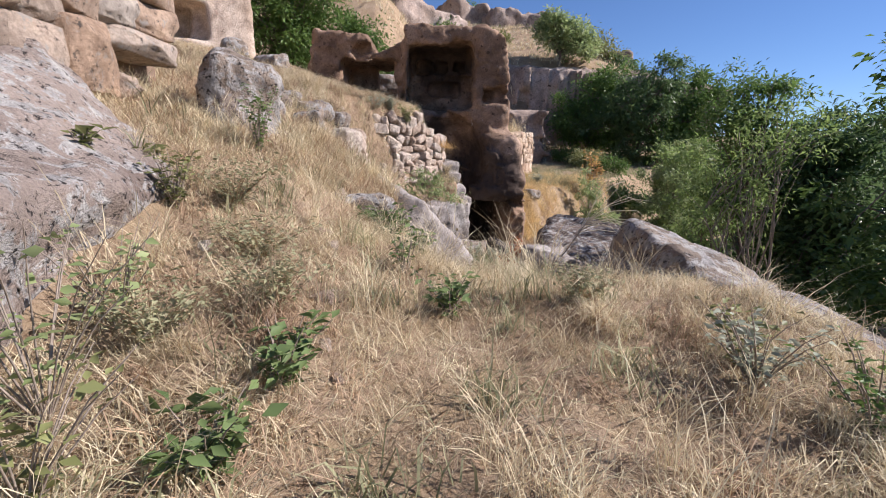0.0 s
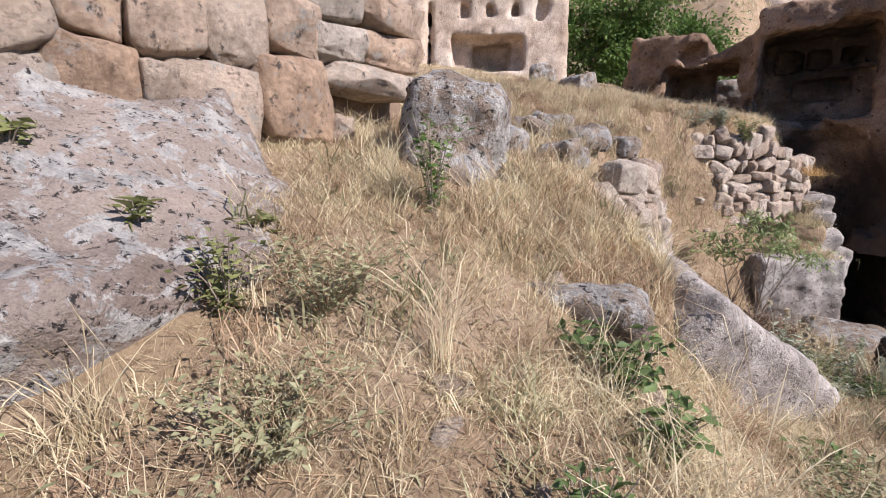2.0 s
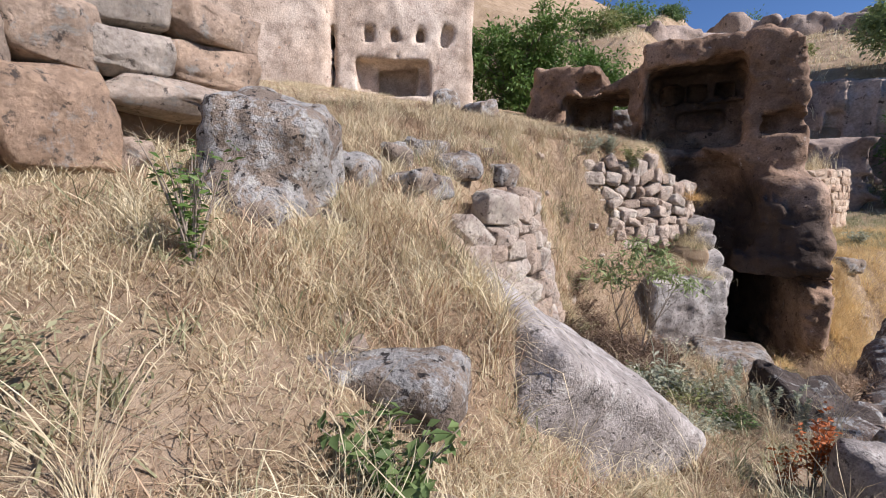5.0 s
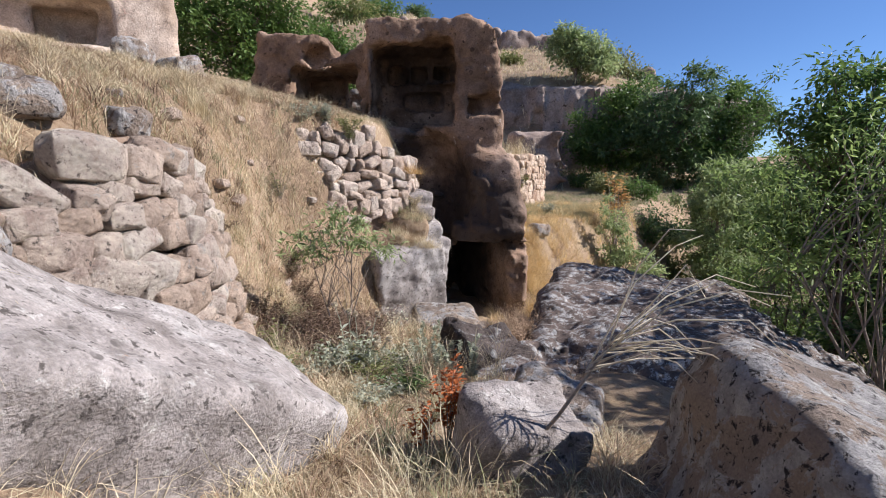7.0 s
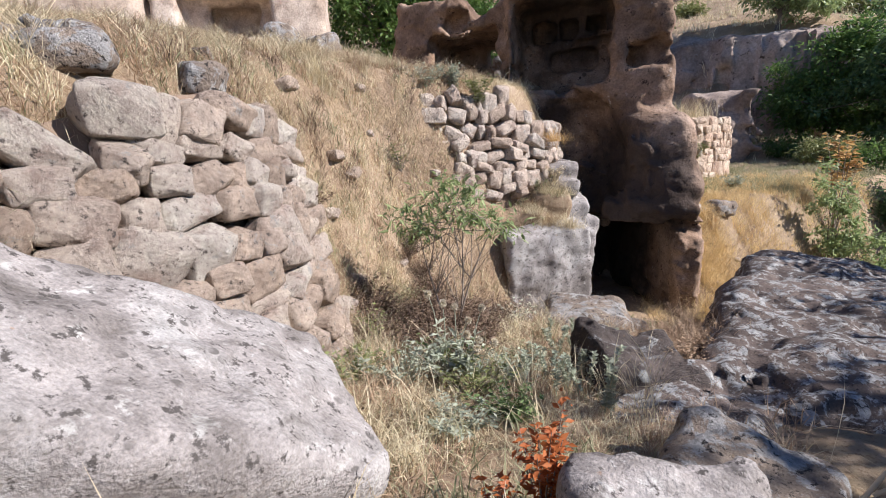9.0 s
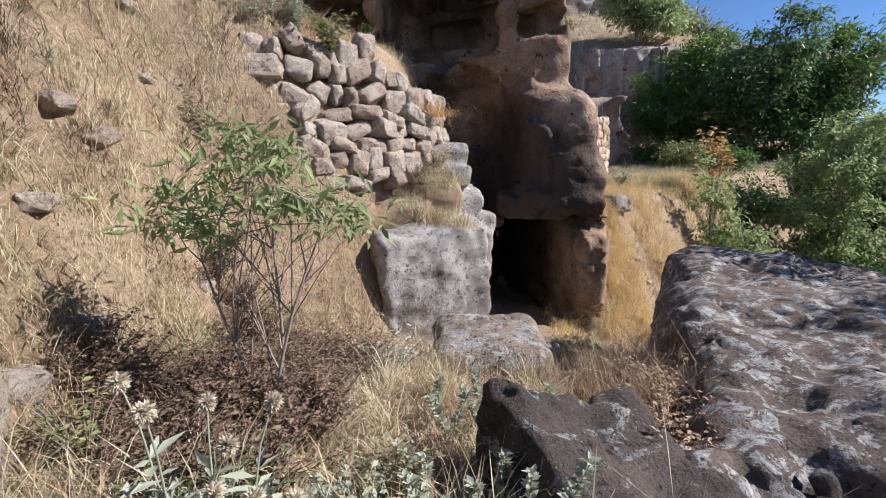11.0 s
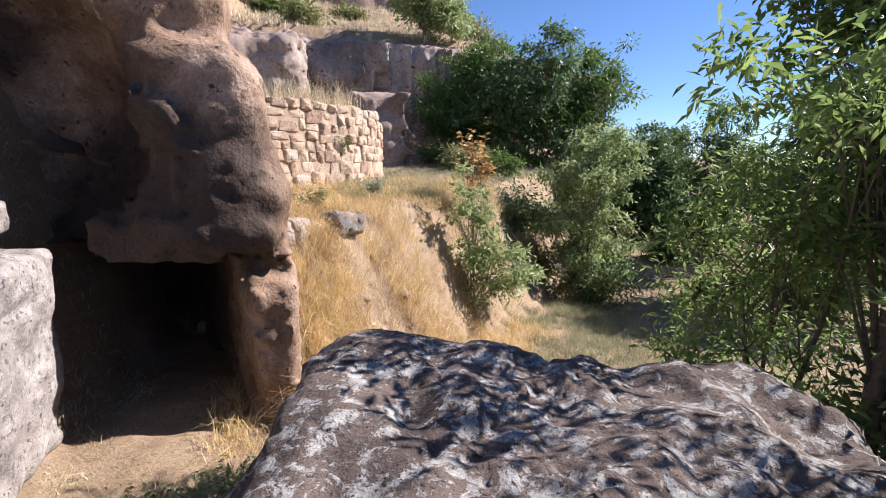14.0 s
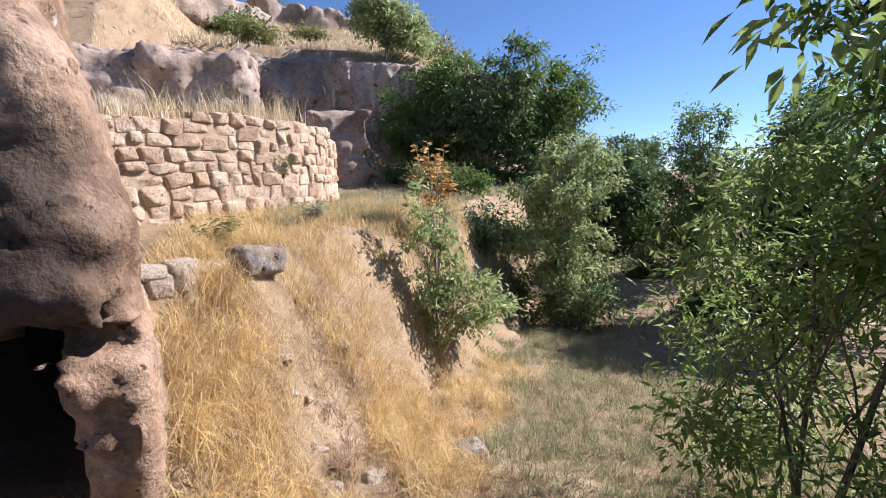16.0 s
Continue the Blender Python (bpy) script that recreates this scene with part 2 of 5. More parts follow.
def ground_mat():
    m, nt, bs = node_mat("dry_earth")
    col = ramp(nt, nz(nt, 0.8, 7, 0.65), [(0.3, (0.2, 0.14, 0.09)), (0.5, (0.34, 0.25, 0.165)), (0.7, (0.48, 0.37, 0.26))])
    col = mix(nt, ramp(nt, nz(nt, 3.0, 8, 0.7), [(0.45, (0, 0, 0)), (0.62, (0.8, 0.8, 0.8))]), col, (0.36, 0.27, 0.16))
    col = mix(nt, ramp(nt, nz(nt, 26, 6, 0.7), [(0.36, (0.8, 0.8, 0.8)), (0.5, (0, 0, 0))]), col, (0.2, 0.13, 0.08))
    nt.links.new(col, bs.inputs["Base Color"])
    bs.inputs["Roughness"].default_value = 0.95
    bs.inputs["Specular IOR Level"].default_value = 0.15
    bump(nt, bs, nz(nt, 14, 9, 0.75), 0.9, 0.05)
    return m


M_GROUND = ground_mat()
M_DRYSTEM = leaf_mat("brown_dry_stem", (0.09, 0.06, 0.042), (0.27, 0.185, 0.125), 0.2, 0.7)


# ---- helpers for meshes ----
def part(name, data, material, parent=None, label=""):
    """One mesh object, from a mesh or a bmesh, under a thing or a part."""
    if isinstance(data, bmesh.types.BMesh):
        me = bpy.data.meshes.new(name)
        data.to_mesh(me)
        data.free()
        data = me
    if material is not None and not data.materials:
        data.materials.append(material)
    ob = new(name, data)
    if parent is not None:
        ob.parent = parent
    if label:
        tagged(ob, label)
    return ob


def empty_thing(name, m, label, category, group=""):
    ob = new(name)
    ob.matrix_world = m
    return tagged(ob, label, category, group)


def mesh_np(name, verts, loops, counts, smooth=True):
    """A mesh from arrays: corners, corner numbers, and the corners of each face."""
    me = bpy.data.meshes.new(name)
    verts = np.asarray(verts, np.float32)
    loops = np.asarray(loops, np.int32)
    counts = np.asarray(counts, np.int32)
    me.vertices.add(len(verts))
    me.vertices.foreach_set("co", verts.ravel())
    me.loops.add(len(loops))
    me.loops.foreach_set("vertex_index", loops)
    me.polygons.add(len(counts))
    me.polygons.foreach_set("loop_start", np.concatenate(([0], np.cumsum(counts)[:-1])).astype(np.int32))
    me.polygons.foreach_set("loop_total", counts)
    me.polygons.foreach_set("use_smooth", np.full(len(counts), smooth))
    me.update(calc_edges=True)
    me.validate()
    return me


def vnoise(p, seed=0):
    """Smooth value noise, -1 to 1, at the rows of p."""
    p = np.asarray(p, float) + 100.37
    i = np.floor(p).astype(np.int64)
    f = p - i
    f = f * f * (3 - 2 * f)
    out = 0
    for dx in (0, 1):
        for dy in (0, 1):
            for dz in (0, 1):
                h = (i[:, 0] + dx) * 73856093 ^ (i[:, 1] + dy) * 19349663 ^ (i[:, 2] + dz) * 83492791 ^ (seed * 2654435 + 1013)
                h = (h ^ (h >> 13)) * 1274126177 & 0x7FFFFFFF
                h = (h ^ (h >> 15)) & 0xFFFF
                w = (f[:, 0] if dx else 1 - f[:, 0]) * (f[:, 1] if dy else 1 - f[:, 1]) * (f[:, 2] if dz else 1 - f[:, 2])
                out = out + w * h
    return out / 32767.5 - 1


def fbm(p, octaves=4, seed=0, gain=0.5):
    p = np.asarray(p, float)
    out, a = 0, 1.0
    for o in range(octaves):
        out = out + a * vnoise(p * 2.03 ** o + 17.1 * o, seed + o)
        a *= gain
    return out


def sstep(a, b, x):
    t = np.clip((x - a) / (b - a), 0, 1)
    return t * t * (3 - 2 * t)


def nets(name, f, lo, hi, res):
    """The surface on which f is zero (negative inside), as one closed mesh of quads."""
    lo, hi = np.array(lo, float), np.array(hi, float)
    n = np.maximum(((hi - lo) / res).astype(int) + 1, 4)
    ax = [lo[k] + res * np.arange(n[k]) for k in range(3)]
    g = np.stack(np.meshgrid(*ax, indexing="ij"), -1)
    d = f(g.reshape(-1, 3)).reshape(n)
    for k in range(3):
        s = [slice(None)] * 3
        for e in (0, -1):
            s[k] = e
            d[tuple(s)] = np.maximum(d[tuple(s)], res * 0.5)
    ins = d < 0
    c = n - 1
    corners = [(a, b, e) for a in (0, 1) for b in (0, 1) for e in (0, 1)]
    tot = sum(ins[a:a + c[0], b:b + c[1], e:e + c[2]].astype(np.int8) for a, b, e in corners)
    act = (tot > 0) & (tot < 8)
    idx = -np.ones(c, np.int64)
    cells = np.argwhere(act)
    idx[act] = np.arange(len(cells))
    acc, cnt = np.zeros((len(cells), 3)), np.zeros(len(cells))
    for a in corners:
        for k in range(3):
            if a[k] == 0:
                b = list(a)
                b[k] = 1
                da, db = d[tuple((cells + a).T)], d[tuple((cells + b).T)]
                cr = (da < 0) != (db < 0)
                t = np.where(cr, da / np.where(cr, da - db, 1), 0)
                p = np.array(a, float)[None].repeat(len(cells), 0)
                p[:, k] += t
                acc += p * cr[:, None]
                cnt += cr
    verts = lo + res * (cells + acc / cnt[:, None])
    quads = []
    for k in range(3):
        u, v = (k + 1) % 3, (k + 2) % 3
        s0, s1 = [slice(None)] * 3, [slice(None)] * 3
        s0[k], s1[k] = slice(0, -1), slice(1, None)
        flip = ins[tuple(s0)] != ins[tuple(s1)]
        e = np.argwhere(flip)
        e = e[(e[:, u] > 0) & (e[:, v] > 0) & (e[:, u] < c[u]) & (e[:, v] < c[v])]
        out = ins[tuple(e.T)]
        q = []
        for du, dv in ((-1, -1), (0, -1), (0, 0), (-1, 0)):
            o = e.copy()
            o[:, u] += du
            o[:, v] += dv
            q.append(idx[tuple(o.T)])
        q = np.stack(q, 1)
        q[~out] = q[~out][:, ::-1]
        quads.append(q)
    quads = np.concatenate(quads)
    quads = quads[(quads >= 0).all(1)]
    return mesh_np(name, verts, quads.ravel(), np.full(len(quads), 4))


def turn(p, c, rz=0, rx=0, ry=0):
    """Points p in the frame of a body at c with that turn (degrees)."""
    r = np.array(Euler([radians(a) for a in (rx, ry, rz)]).to_matrix())
    return (p - np.array(c)) @ r


def box(p, c, half, rz=0, rx=0, ry=0, rnd=0.1):
    q = np.abs(turn(p, c, rz, rx, ry)) - (np.array(half) - rnd)
    return np.linalg.norm(np.maximum(q, 0), axis=1) + np.minimum(q.max(1), 0) - rnd


def ball(p, c, r):
    r = np.array(r, float) * np.ones(3)
    q = (p - np.array(c)) / r
    return (np.linalg.norm(q, axis=1) - 1) * r.min()


def smin(a, b, k=0.2):
    h = np.clip(0.5 + 0.5 * (b - a) / k, 0, 1)
    return b + (a - b) * h - k * h * (1 - h)


def smax(a, b, k=0.2):
    return -smin(-a, -b, k)


# ---- ground ----
def seg(x, y, a, b):
    """Distance to the left of the line from a to b."""
    dx, dy = b[0] - a[0], b[1] - a[1]
    L = math.hypot(dx, dy)
    return ((x - a[0]) * -dy + (y - a[1]) * dx) / L


def height(x, y):
    """The height of the ground: path, hillside, dell, terrace and the valley's far side."""
    x, y = np.asarray(x, float), np.asarray(y, float)
    path = np.interp(y, [-6, 0, 2.6, 3.6, 4.6, 6.2, 8, 10, 13, 16], [0.0, 0.05, 0.38, 0.2, -0.2, -0.5, -0.85, -1.15, -2.1, -2.4])
    dell = np.maximum(-2.2 - 0.13 * (x - 1.5) - 0.09 * (y - 13), -4.6 + 0.012 * np.maximum(y - 25, 0))
    edge = np.interp(y, [-6, 0, 4, 6, 8, 13], [1.6, 1.7, 2.3, 2.4, 2.8, 3.2])
    low = path + (np.minimum(dell, path) - path) * sstep(edge, edge + 3.2, x)
    low = low + (dell - low) * sstep(11.5, 14.0, y)
    hill = 1.4 + 0.25 * (-x - 2) + 0.12 * (y - 4)
    hill = np.minimum(hill, 3.9 + 0.1 * hill)
    foot = np.interp(y, [-6, 0, 3, 5.0, 6.1, 8.3, 11.0, 12.4, 14.5], [0.1, 0.2, 0.6, 0.4, -1.05, -1.0, -0.9, 0.0, 0.6])
    wide = np.interp(y, [0, 3, 4.6, 6.1, 8.1, 9.2, 12], [2.2, 2.7, 2.2, 0.8, 0.9, 2.4, 1.6])
    z = low + (hill - low) * sstep(foot, foot - wide, x) - 0.28 * np.exp(-(((x + 1.45) / 0.5) ** 2 + ((y - 1.5) / 1.1) ** 2))
    z = z + 0.16 * np.exp(-(((x + 0.85) / 0.6) ** 2 + ((y - 3.75) / 0.5) ** 2)) + 0.3 * np.exp(-(((x + 0.6) / 0.4) ** 2 + ((y - 4.9) / 0.5) ** 2))
    ter = -0.35 + 0.02 * (y - 16)
    s = np.maximum(seg(x, y, (2.2, 15.6), (7.6, 22.5)), -60)
    start = np.interp(x, [1.9, 2.5], [19.2, 15.0])
    t = sstep(-1.5, 0.4, s) * sstep(start - 0.5, start + 0.5, y)
    hi = sstep(-2.5, -7.0, x)
    z = z + (ter * (1 - hi) + np.maximum(z, ter) * hi - z) * t
    far = sstep(33, 42, y) * sstep(26, 12, x) * 1.5
    z = z + far
    side = np.clip(x - 15, 0, 60)
    z = z + 0.07 * side * sstep(-30, 5, y) + 0.16 * np.clip(-y - 4, 0, 40) * sstep(6, -4, x)
    hillback = np.clip(y - 44, 0, 42) * 0.33 * sstep(34, 8, x - 0.1 * (y - 44)) + np.clip(-x - 12, 0, 40) * 0.55 * sstep(20, 45, y)
    z = z + np.where(y > 20, hillback, 0) + 7.5 * sstep(41.5, 44, y) * sstep(26, 15, x)
    return z


def warp(n_near, lo, hi, lo_far, hi_far, n_far):
    a = np.linspace(lo, hi, n_near)
    k = np.linspace(0, 1, n_far + 1)[1:] ** 2.4
    return np.concatenate(((lo - (lo - lo_far) * k)[::-1], a, hi + (hi_far - hi) * k))


def rough_at(p):
    """The fine relief of the ground: clods, tussocks and the washed-out gully of the bank."""
    bank = np.exp(-(((p[:, 0] - 4.0) / 1.5) ** 2 + ((p[:, 1] - 16.2) / 1.5) ** 2))
    slope = sstep(-0.6, -1.6, p[:, 0]) * sstep(7.5, 9.0, p[:, 1]) * sstep(14, 12.5, p[:, 1])
    return (0.05 * fbm(p * 1.7, 4, 5) + 0.02 * fbm(p * 9, 3, 9) + 0.5 * sstep(20, 60, np.abs(p[:, 1])) * fbm(p * 0.12, 4, 3)
            + (0.3 * bank + 0.12 * slope) * (0.5 - np.abs(fbm(p * 1.9, 4, 21, 0.6))))


gx, gy = warp(260, -7, 9, -900, 900, 60), warp(330, -2, 19, -600, 1500, 80)
GX, GY = np.meshgrid(gx, gy, indexing="ij")
pts = np.stack([GX.ravel(), GY.ravel(), np.zeros(GX.size)], 1)
GZ = height(pts[:, 0], pts[:, 1])
GZ = GZ + rough_at(pts)
pts[:, 2] = GZ
nxg, nyg = GX.shape
ii, jj = np.meshgrid(np.arange(nxg - 1), np.arange(nyg - 1), indexing="ij")
v0 = (ii * nyg + jj).ravel()
quads = np.stack([v0, v0 + nyg, v0 + nyg + 1, v0 + 1], 1)
ground = part("ground", mesh_np("ground", pts, quads.ravel(), np.full(len(quads), 4)), M_GROUND)
tagged(ground, "dry sandy earth of a sloping ravine with straw litter", "ground", kind="structure")


def surf(x, y):
    """The height of the ground's sheet at arrays of places."""
    p = np.stack([np.ravel(x), np.ravel(y), np.zeros(np.size(x))], 1).astype(float)
    return height(p[:, 0], p[:, 1]) + rough_at(p)


def gz(x, y):
    return float(surf(x, y)[0])


# ---- rocks ----
BODIES = []   # the rocks' shapes, so that grass keeps clear of them


def rock(name, shape, lo, hi, res, mat, label, category="rock", rough_amp=0.06, rough_size=2.2, seed=1, kind="", group="", fine=0.5):
    """A rock, from the distance to its smooth shape, roughened."""
    def f(p):
        return shape(p) + rough_amp * fbm(p * rough_size, 4, seed, 0.55) + fine * rough_amp * np.abs(vnoise(p * rough_size * 6.3, seed + 30))
    BODIES.append((shape, np.array(lo, float), np.array(hi, float)))
    me = nets(name, f, lo, hi, res)
    return tagged(part(name, me, mat), label, category, group, kind)


def slab(c, half, rz=0, rx=0, ry=0, rnd=0.12):
    return lambda p: box(p, c, half, rz, rx, ry, rnd)


def boxed(c, r):
    return [a - b for a, b in zip(c, r)], [a + b for a, b in zip(c, r)]


# the great rock under the last part of the walk
def great_shape(p):
    d = box(p, (4.0, 10.55, -1.7), (1.65, 2.2, 1.05), -17, 2, 4.5, 0.35)
    d = smin(d, box(p, (1.75, 8.15, -1.66), (0.6, 0.95, 0.82), -20, 4, 4, 0.25), 0.2)
    d = smin(d, box(p, (2.75, 9.7, -1.75), (0.7, 1.3, 0.85), -20, 6, -16, 0.2), 0.2)
    d = smin(d, box(p, (4.6, 9.4, -1.9), (1.6, 2.0, 0.9), -35, 0, 14, 0.4), 0.4)
    return smax(d, -(ball(p, (5.4, 13.1, -1.2), (0.7, 0.5, 0.6))), 0.3)


rock("great_boulder", great_shape, (0.6, 6.2, -3.6), (7.4, 13.8, 0.1), 0.055, M_DARKROCK,
     "huge flat-topped boulder crusted with grey and black lichen", rough_amp=0.095, rough_size=1.9, seed=3, fine=0.8)
rock("wedge_boulder", lambda p: box(p, (2.85, 3.75, -0.42), (0.8, 2.35, 0.55), -5, 2.5, 20, 0.1), (1.4, 0.9, -1.6), (4.6, 6.7, 0.6), 0.05, M_CRUST,
     "long wedge of pale tuff tilted beside the path", seed=7, rough_amp=0.06)
rock("boulder", slab((1.55, 6.2, -0.42), (0.38, 0.3, 0.33), 20, 5, 8, 0.12), *boxed((1.55, 6.2, -0.42), (0.8, 0.7, 0.7)), 0.04, M_GREYROCK,
     "small angular grey boulder between the path rocks", seed=9)


def long_slab(p):
    return box(p, (-0.42, 5.78, 0.08), (0.58, 0.98, 0.36), -36, -34, 16, 0.1)


rock("slab_boulder", long_slab, (-1.8, 4.4, -1.2), (1.1, 7.2, 1.2), 0.045, M_GREYROCK, "steep smooth grey slab of rock speckled with dark lichen", seed=12, rough_amp=0.045)
rock("sloping_boulder", lambda p: smin(box(p, (-2.5, 1.75, 0.96), (0.78, 1.6, 0.62), 8, 2, 38, 0.14), box(p, (-2.25, 1.75, 0.3), (0.68, 1.5, 0.85), 8, 0, 6, 0.15), 0.12), (-4.0, -0.6, -0.4), (-0.9, 4.3, 2.9), 0.055, M_LICHEN,
     "broad sloping rock with crusts of pale lichen", seed=15, rough_amp=0.08)
rock("boulder", lambda p: smin(box(p, (-2.12, 4.62, 1.45), (0.36, 0.3, 0.66), 25, 12, 16, 0.14), box(p, (-1.95, 4.4, 1.15), (0.3, 0.25, 0.4), 10, 8, 20, 0.14), 0.15), *boxed((-2.05, 4.6, 1.4), (0.9, 0.8, 1.0)), 0.035, M_CRUST,
     "upright lichened boulder in the dry hillside grass", seed=18, rough_amp=0.08)
rock("boulder", slab((-1.66, 4.75, 1.12), (0.15, 0.14, 0.3), 15, 6, 8, 0.1), *boxed((-1.66, 4.75, 1.15), (0.45, 0.45, 0.6)), 0.03, M_CRUST,
     "rounded grey stone leaning on the upright boulder", seed=19, rough_amp=0.05)
rock("boulder", slab((-1.42, 5.0, 1.0), (0.34, 0.24, 0.14), 10, 4, 4, 0.09), *boxed((-1.42, 5.0, 1.0), (0.8, 0.6, 0.45)), 0.03, M_CRUST,
     "flat lichened stone lying in dry grass", seed=21, rough_amp=0.05)
rock("boulder", slab((-1.1, 3.92, 0.72), (0.27, 0.18, 0.14), 28, -4, 8, 0.07), *boxed((-1.1, 3.92, 0.74), (0.6, 0.5, 0.4)), 0.028, M_CRUST,
     "long low stone half sunk beside the path", seed=24, rough_amp=0.05)
rock("boulder", slab((-0.7, 4.15, 0.68), (0.28, 0.18, 0.13), 20, -3, 6, 0.08), *boxed((-0.68, 4.2, 0.7), (0.6, 0.5, 0.4)), 0.028, M_CRUST,
     "low rounded stone half sunk in straw", seed=25, rough_amp=0.05)
rock("boulder", slab((1.42, 8.75, -1.02), (0.42, 0.42, 0.42), 25, 8, 14, 0.1), *boxed((1.42, 8.75, -1.02), (0.85, 0.85, 0.8)), 0.035, M_SHADEROCK,
     "dark lichened lump of rock beside the great boulder", seed=26, rough_amp=0.08)
rock("boulder", slab((1.92, 7.0, -0.72), (0.36, 0.42, 0.28), -20, 5, 10, 0.1), *boxed((1.92, 7.0, -0.72), (0.8, 0.85, 0.65)), 0.035, M_CRUST,
     "sloping grey rock with pale lichen before the great boulder", seed=28, rough_amp=0.06)
rock("cave_boulder", slab((0.85, 11.45, -1.72), (0.62, 0.55, 0.55), 8, 3, 3, 0.2), *boxed((0.85, 11.45, -1.72), (1.1, 1.0, 1.0)), 0.045, M_CRUST,
     "rounded boulder in front of the cave mouth", seed=27)
rock("flat_rock", slab((0.95, 12.55, -2.2), (0.9, 0.55, 0.22), 10, 2, -3, 0.1), *boxed((0.95, 12.55, -2.2), (1.3, 0.95, 0.5)), 0.045, M_CRUST,
     "flat low rock slab before the cave mouth", seed=29)


def pale_face(p):
    """A steep pale face under broken ledges, its lip hanging over the cave's side."""
    d = smin(box(p, (-0.2, 13.15, -1.15), (0.8, 0.75, 0.95), 33, 5, -4, 0.12), box(p, (0.25, 13.95, -1.25), (0.45, 0.65, 0.9), 8, 0, 5, 0.12), 0.12)
    d = smin(d, box(p, (0.36, 14.05, -0.3), (0.42, 0.62, 0.17), 12, -3, 8, 0.1), 0.08)
    d = smin(d, box(p, (0.2, 13.95, 0.02), (0.4, 0.6, 0.16), 18, 4, -5, 0.08), 0.04)
    d = smin(d, box(p, (0.12, 13.9, 0.34), (0.33, 0.55, 0.18), 14, -5, 6, 0.09), 0.04)
    d = smin(d, box(p, (0.02, 13.95, 0.68), (0.3, 0.5, 0.17), 22, 3, -8, 0.09), 0.04)
    d = smin(d, box(p, (-0.85, 12.85, -0.75), (0.5, 0.4, 0.5), 20, 8, 10, 0.12), 0.06)
    return d + 0.03 * np.abs(vnoise(p * np.array([2.0, 2.0, 6.0]), 33))


rock("pale_block", pale_face, *boxed((-0.2, 13.5, -0.7), (1.5, 1.7, 1.8)), 0.045, M_GREYROCK,
     "pale lichened rock face under broken ledges beside the cave mouth", seed=31, rough_amp=0.045, rough_size=2.4)
rock("earth_ledge", lambda p: smin(box(p, (-0.75, 13.35, -0.1), (0.75, 0.7, 0.33), 33, 24, 0, 0.15), box(p, (-0.15, 13.6, 0.05), (0.35, 0.6, 0.35), 28, 14, 8, 0.15), 0.2), (-2.2, 12.0, -1.2), (0.8, 14.8, 1.0), 0.06, M_GROUND,
     "grassy earth bank between the rock face and the rubble wall", "earth bank", seed=32, rough_amp=0.08)
for x, y, z, s in ((0.81, 16.95, -0.72, 0.13), (-0.45, 16.9, -0.8, 0.1)):
    rock("hanging_stone", lambda p: smin(ball(p, (x, y, z), (s, s, 1.1 * s)), ball(p, (x, y, z + 1.7 * s), (0.6 * s, 0.6 * s, 1.6 * s)), 0.05), *boxed((x, y, z + s), (2 * s, 2 * s, 4 * s)), 0.025, M_TOWER,
         "small pale knob of rock hanging from the cave roof", "stone", seed=36, rough_amp=0.02, rough_size=6.0, group="hanging stones")
for k, (x, y, s, g) in enumerate([(-1.6, 5.5, 0.3, 0), (-1.25, 5.7, 0.26, 0), (-1.7, 6.0, 0.34, 0), (-2.0, 5.4, 0.3, 0), (-0.4, 9.6, 0.3, -0.1), (-0.2, 10.9, 0.35, -0.1), (3.4, 17.2, 0.3, 0), (5.9, 16.3, 0.3, -0.12), (-6.0, 13.6, 0.5, 0), (-4.9, 13.4, 0.45, 0), (-1.5, 6.3, 0.3, 0), (-1.85, 6.7, 0.34, 0), (-1.5, 7.0, 0.26, 0), (-2.2, 6.2, 0.33, 0), (-1.75, 7.5, 0.3, 0), (-2.4, 7.0, 0.36, 0), (-1.3, 5.95, 0.24, 0), (-2.5, 6.6, 0.3, 0), (-2.1, 7.9, 0.25, 0)]):
    s = s * (0.62 if y < 8.5 else 1.0)
    z = gz(x, y) + 0.3 * s + g
    rock("field_stone", slab((x, y, z), (s, 0.7 * s, 0.6 * s), 37 * k, 9, -7, 0.3 * s), *boxed((x, y, z), (1.7 * s,) * 3), 0.03, M_CRUST,
         "weathered tuff stone lying on the slope", "stone", seed=40 + k, group="stones on the slope")


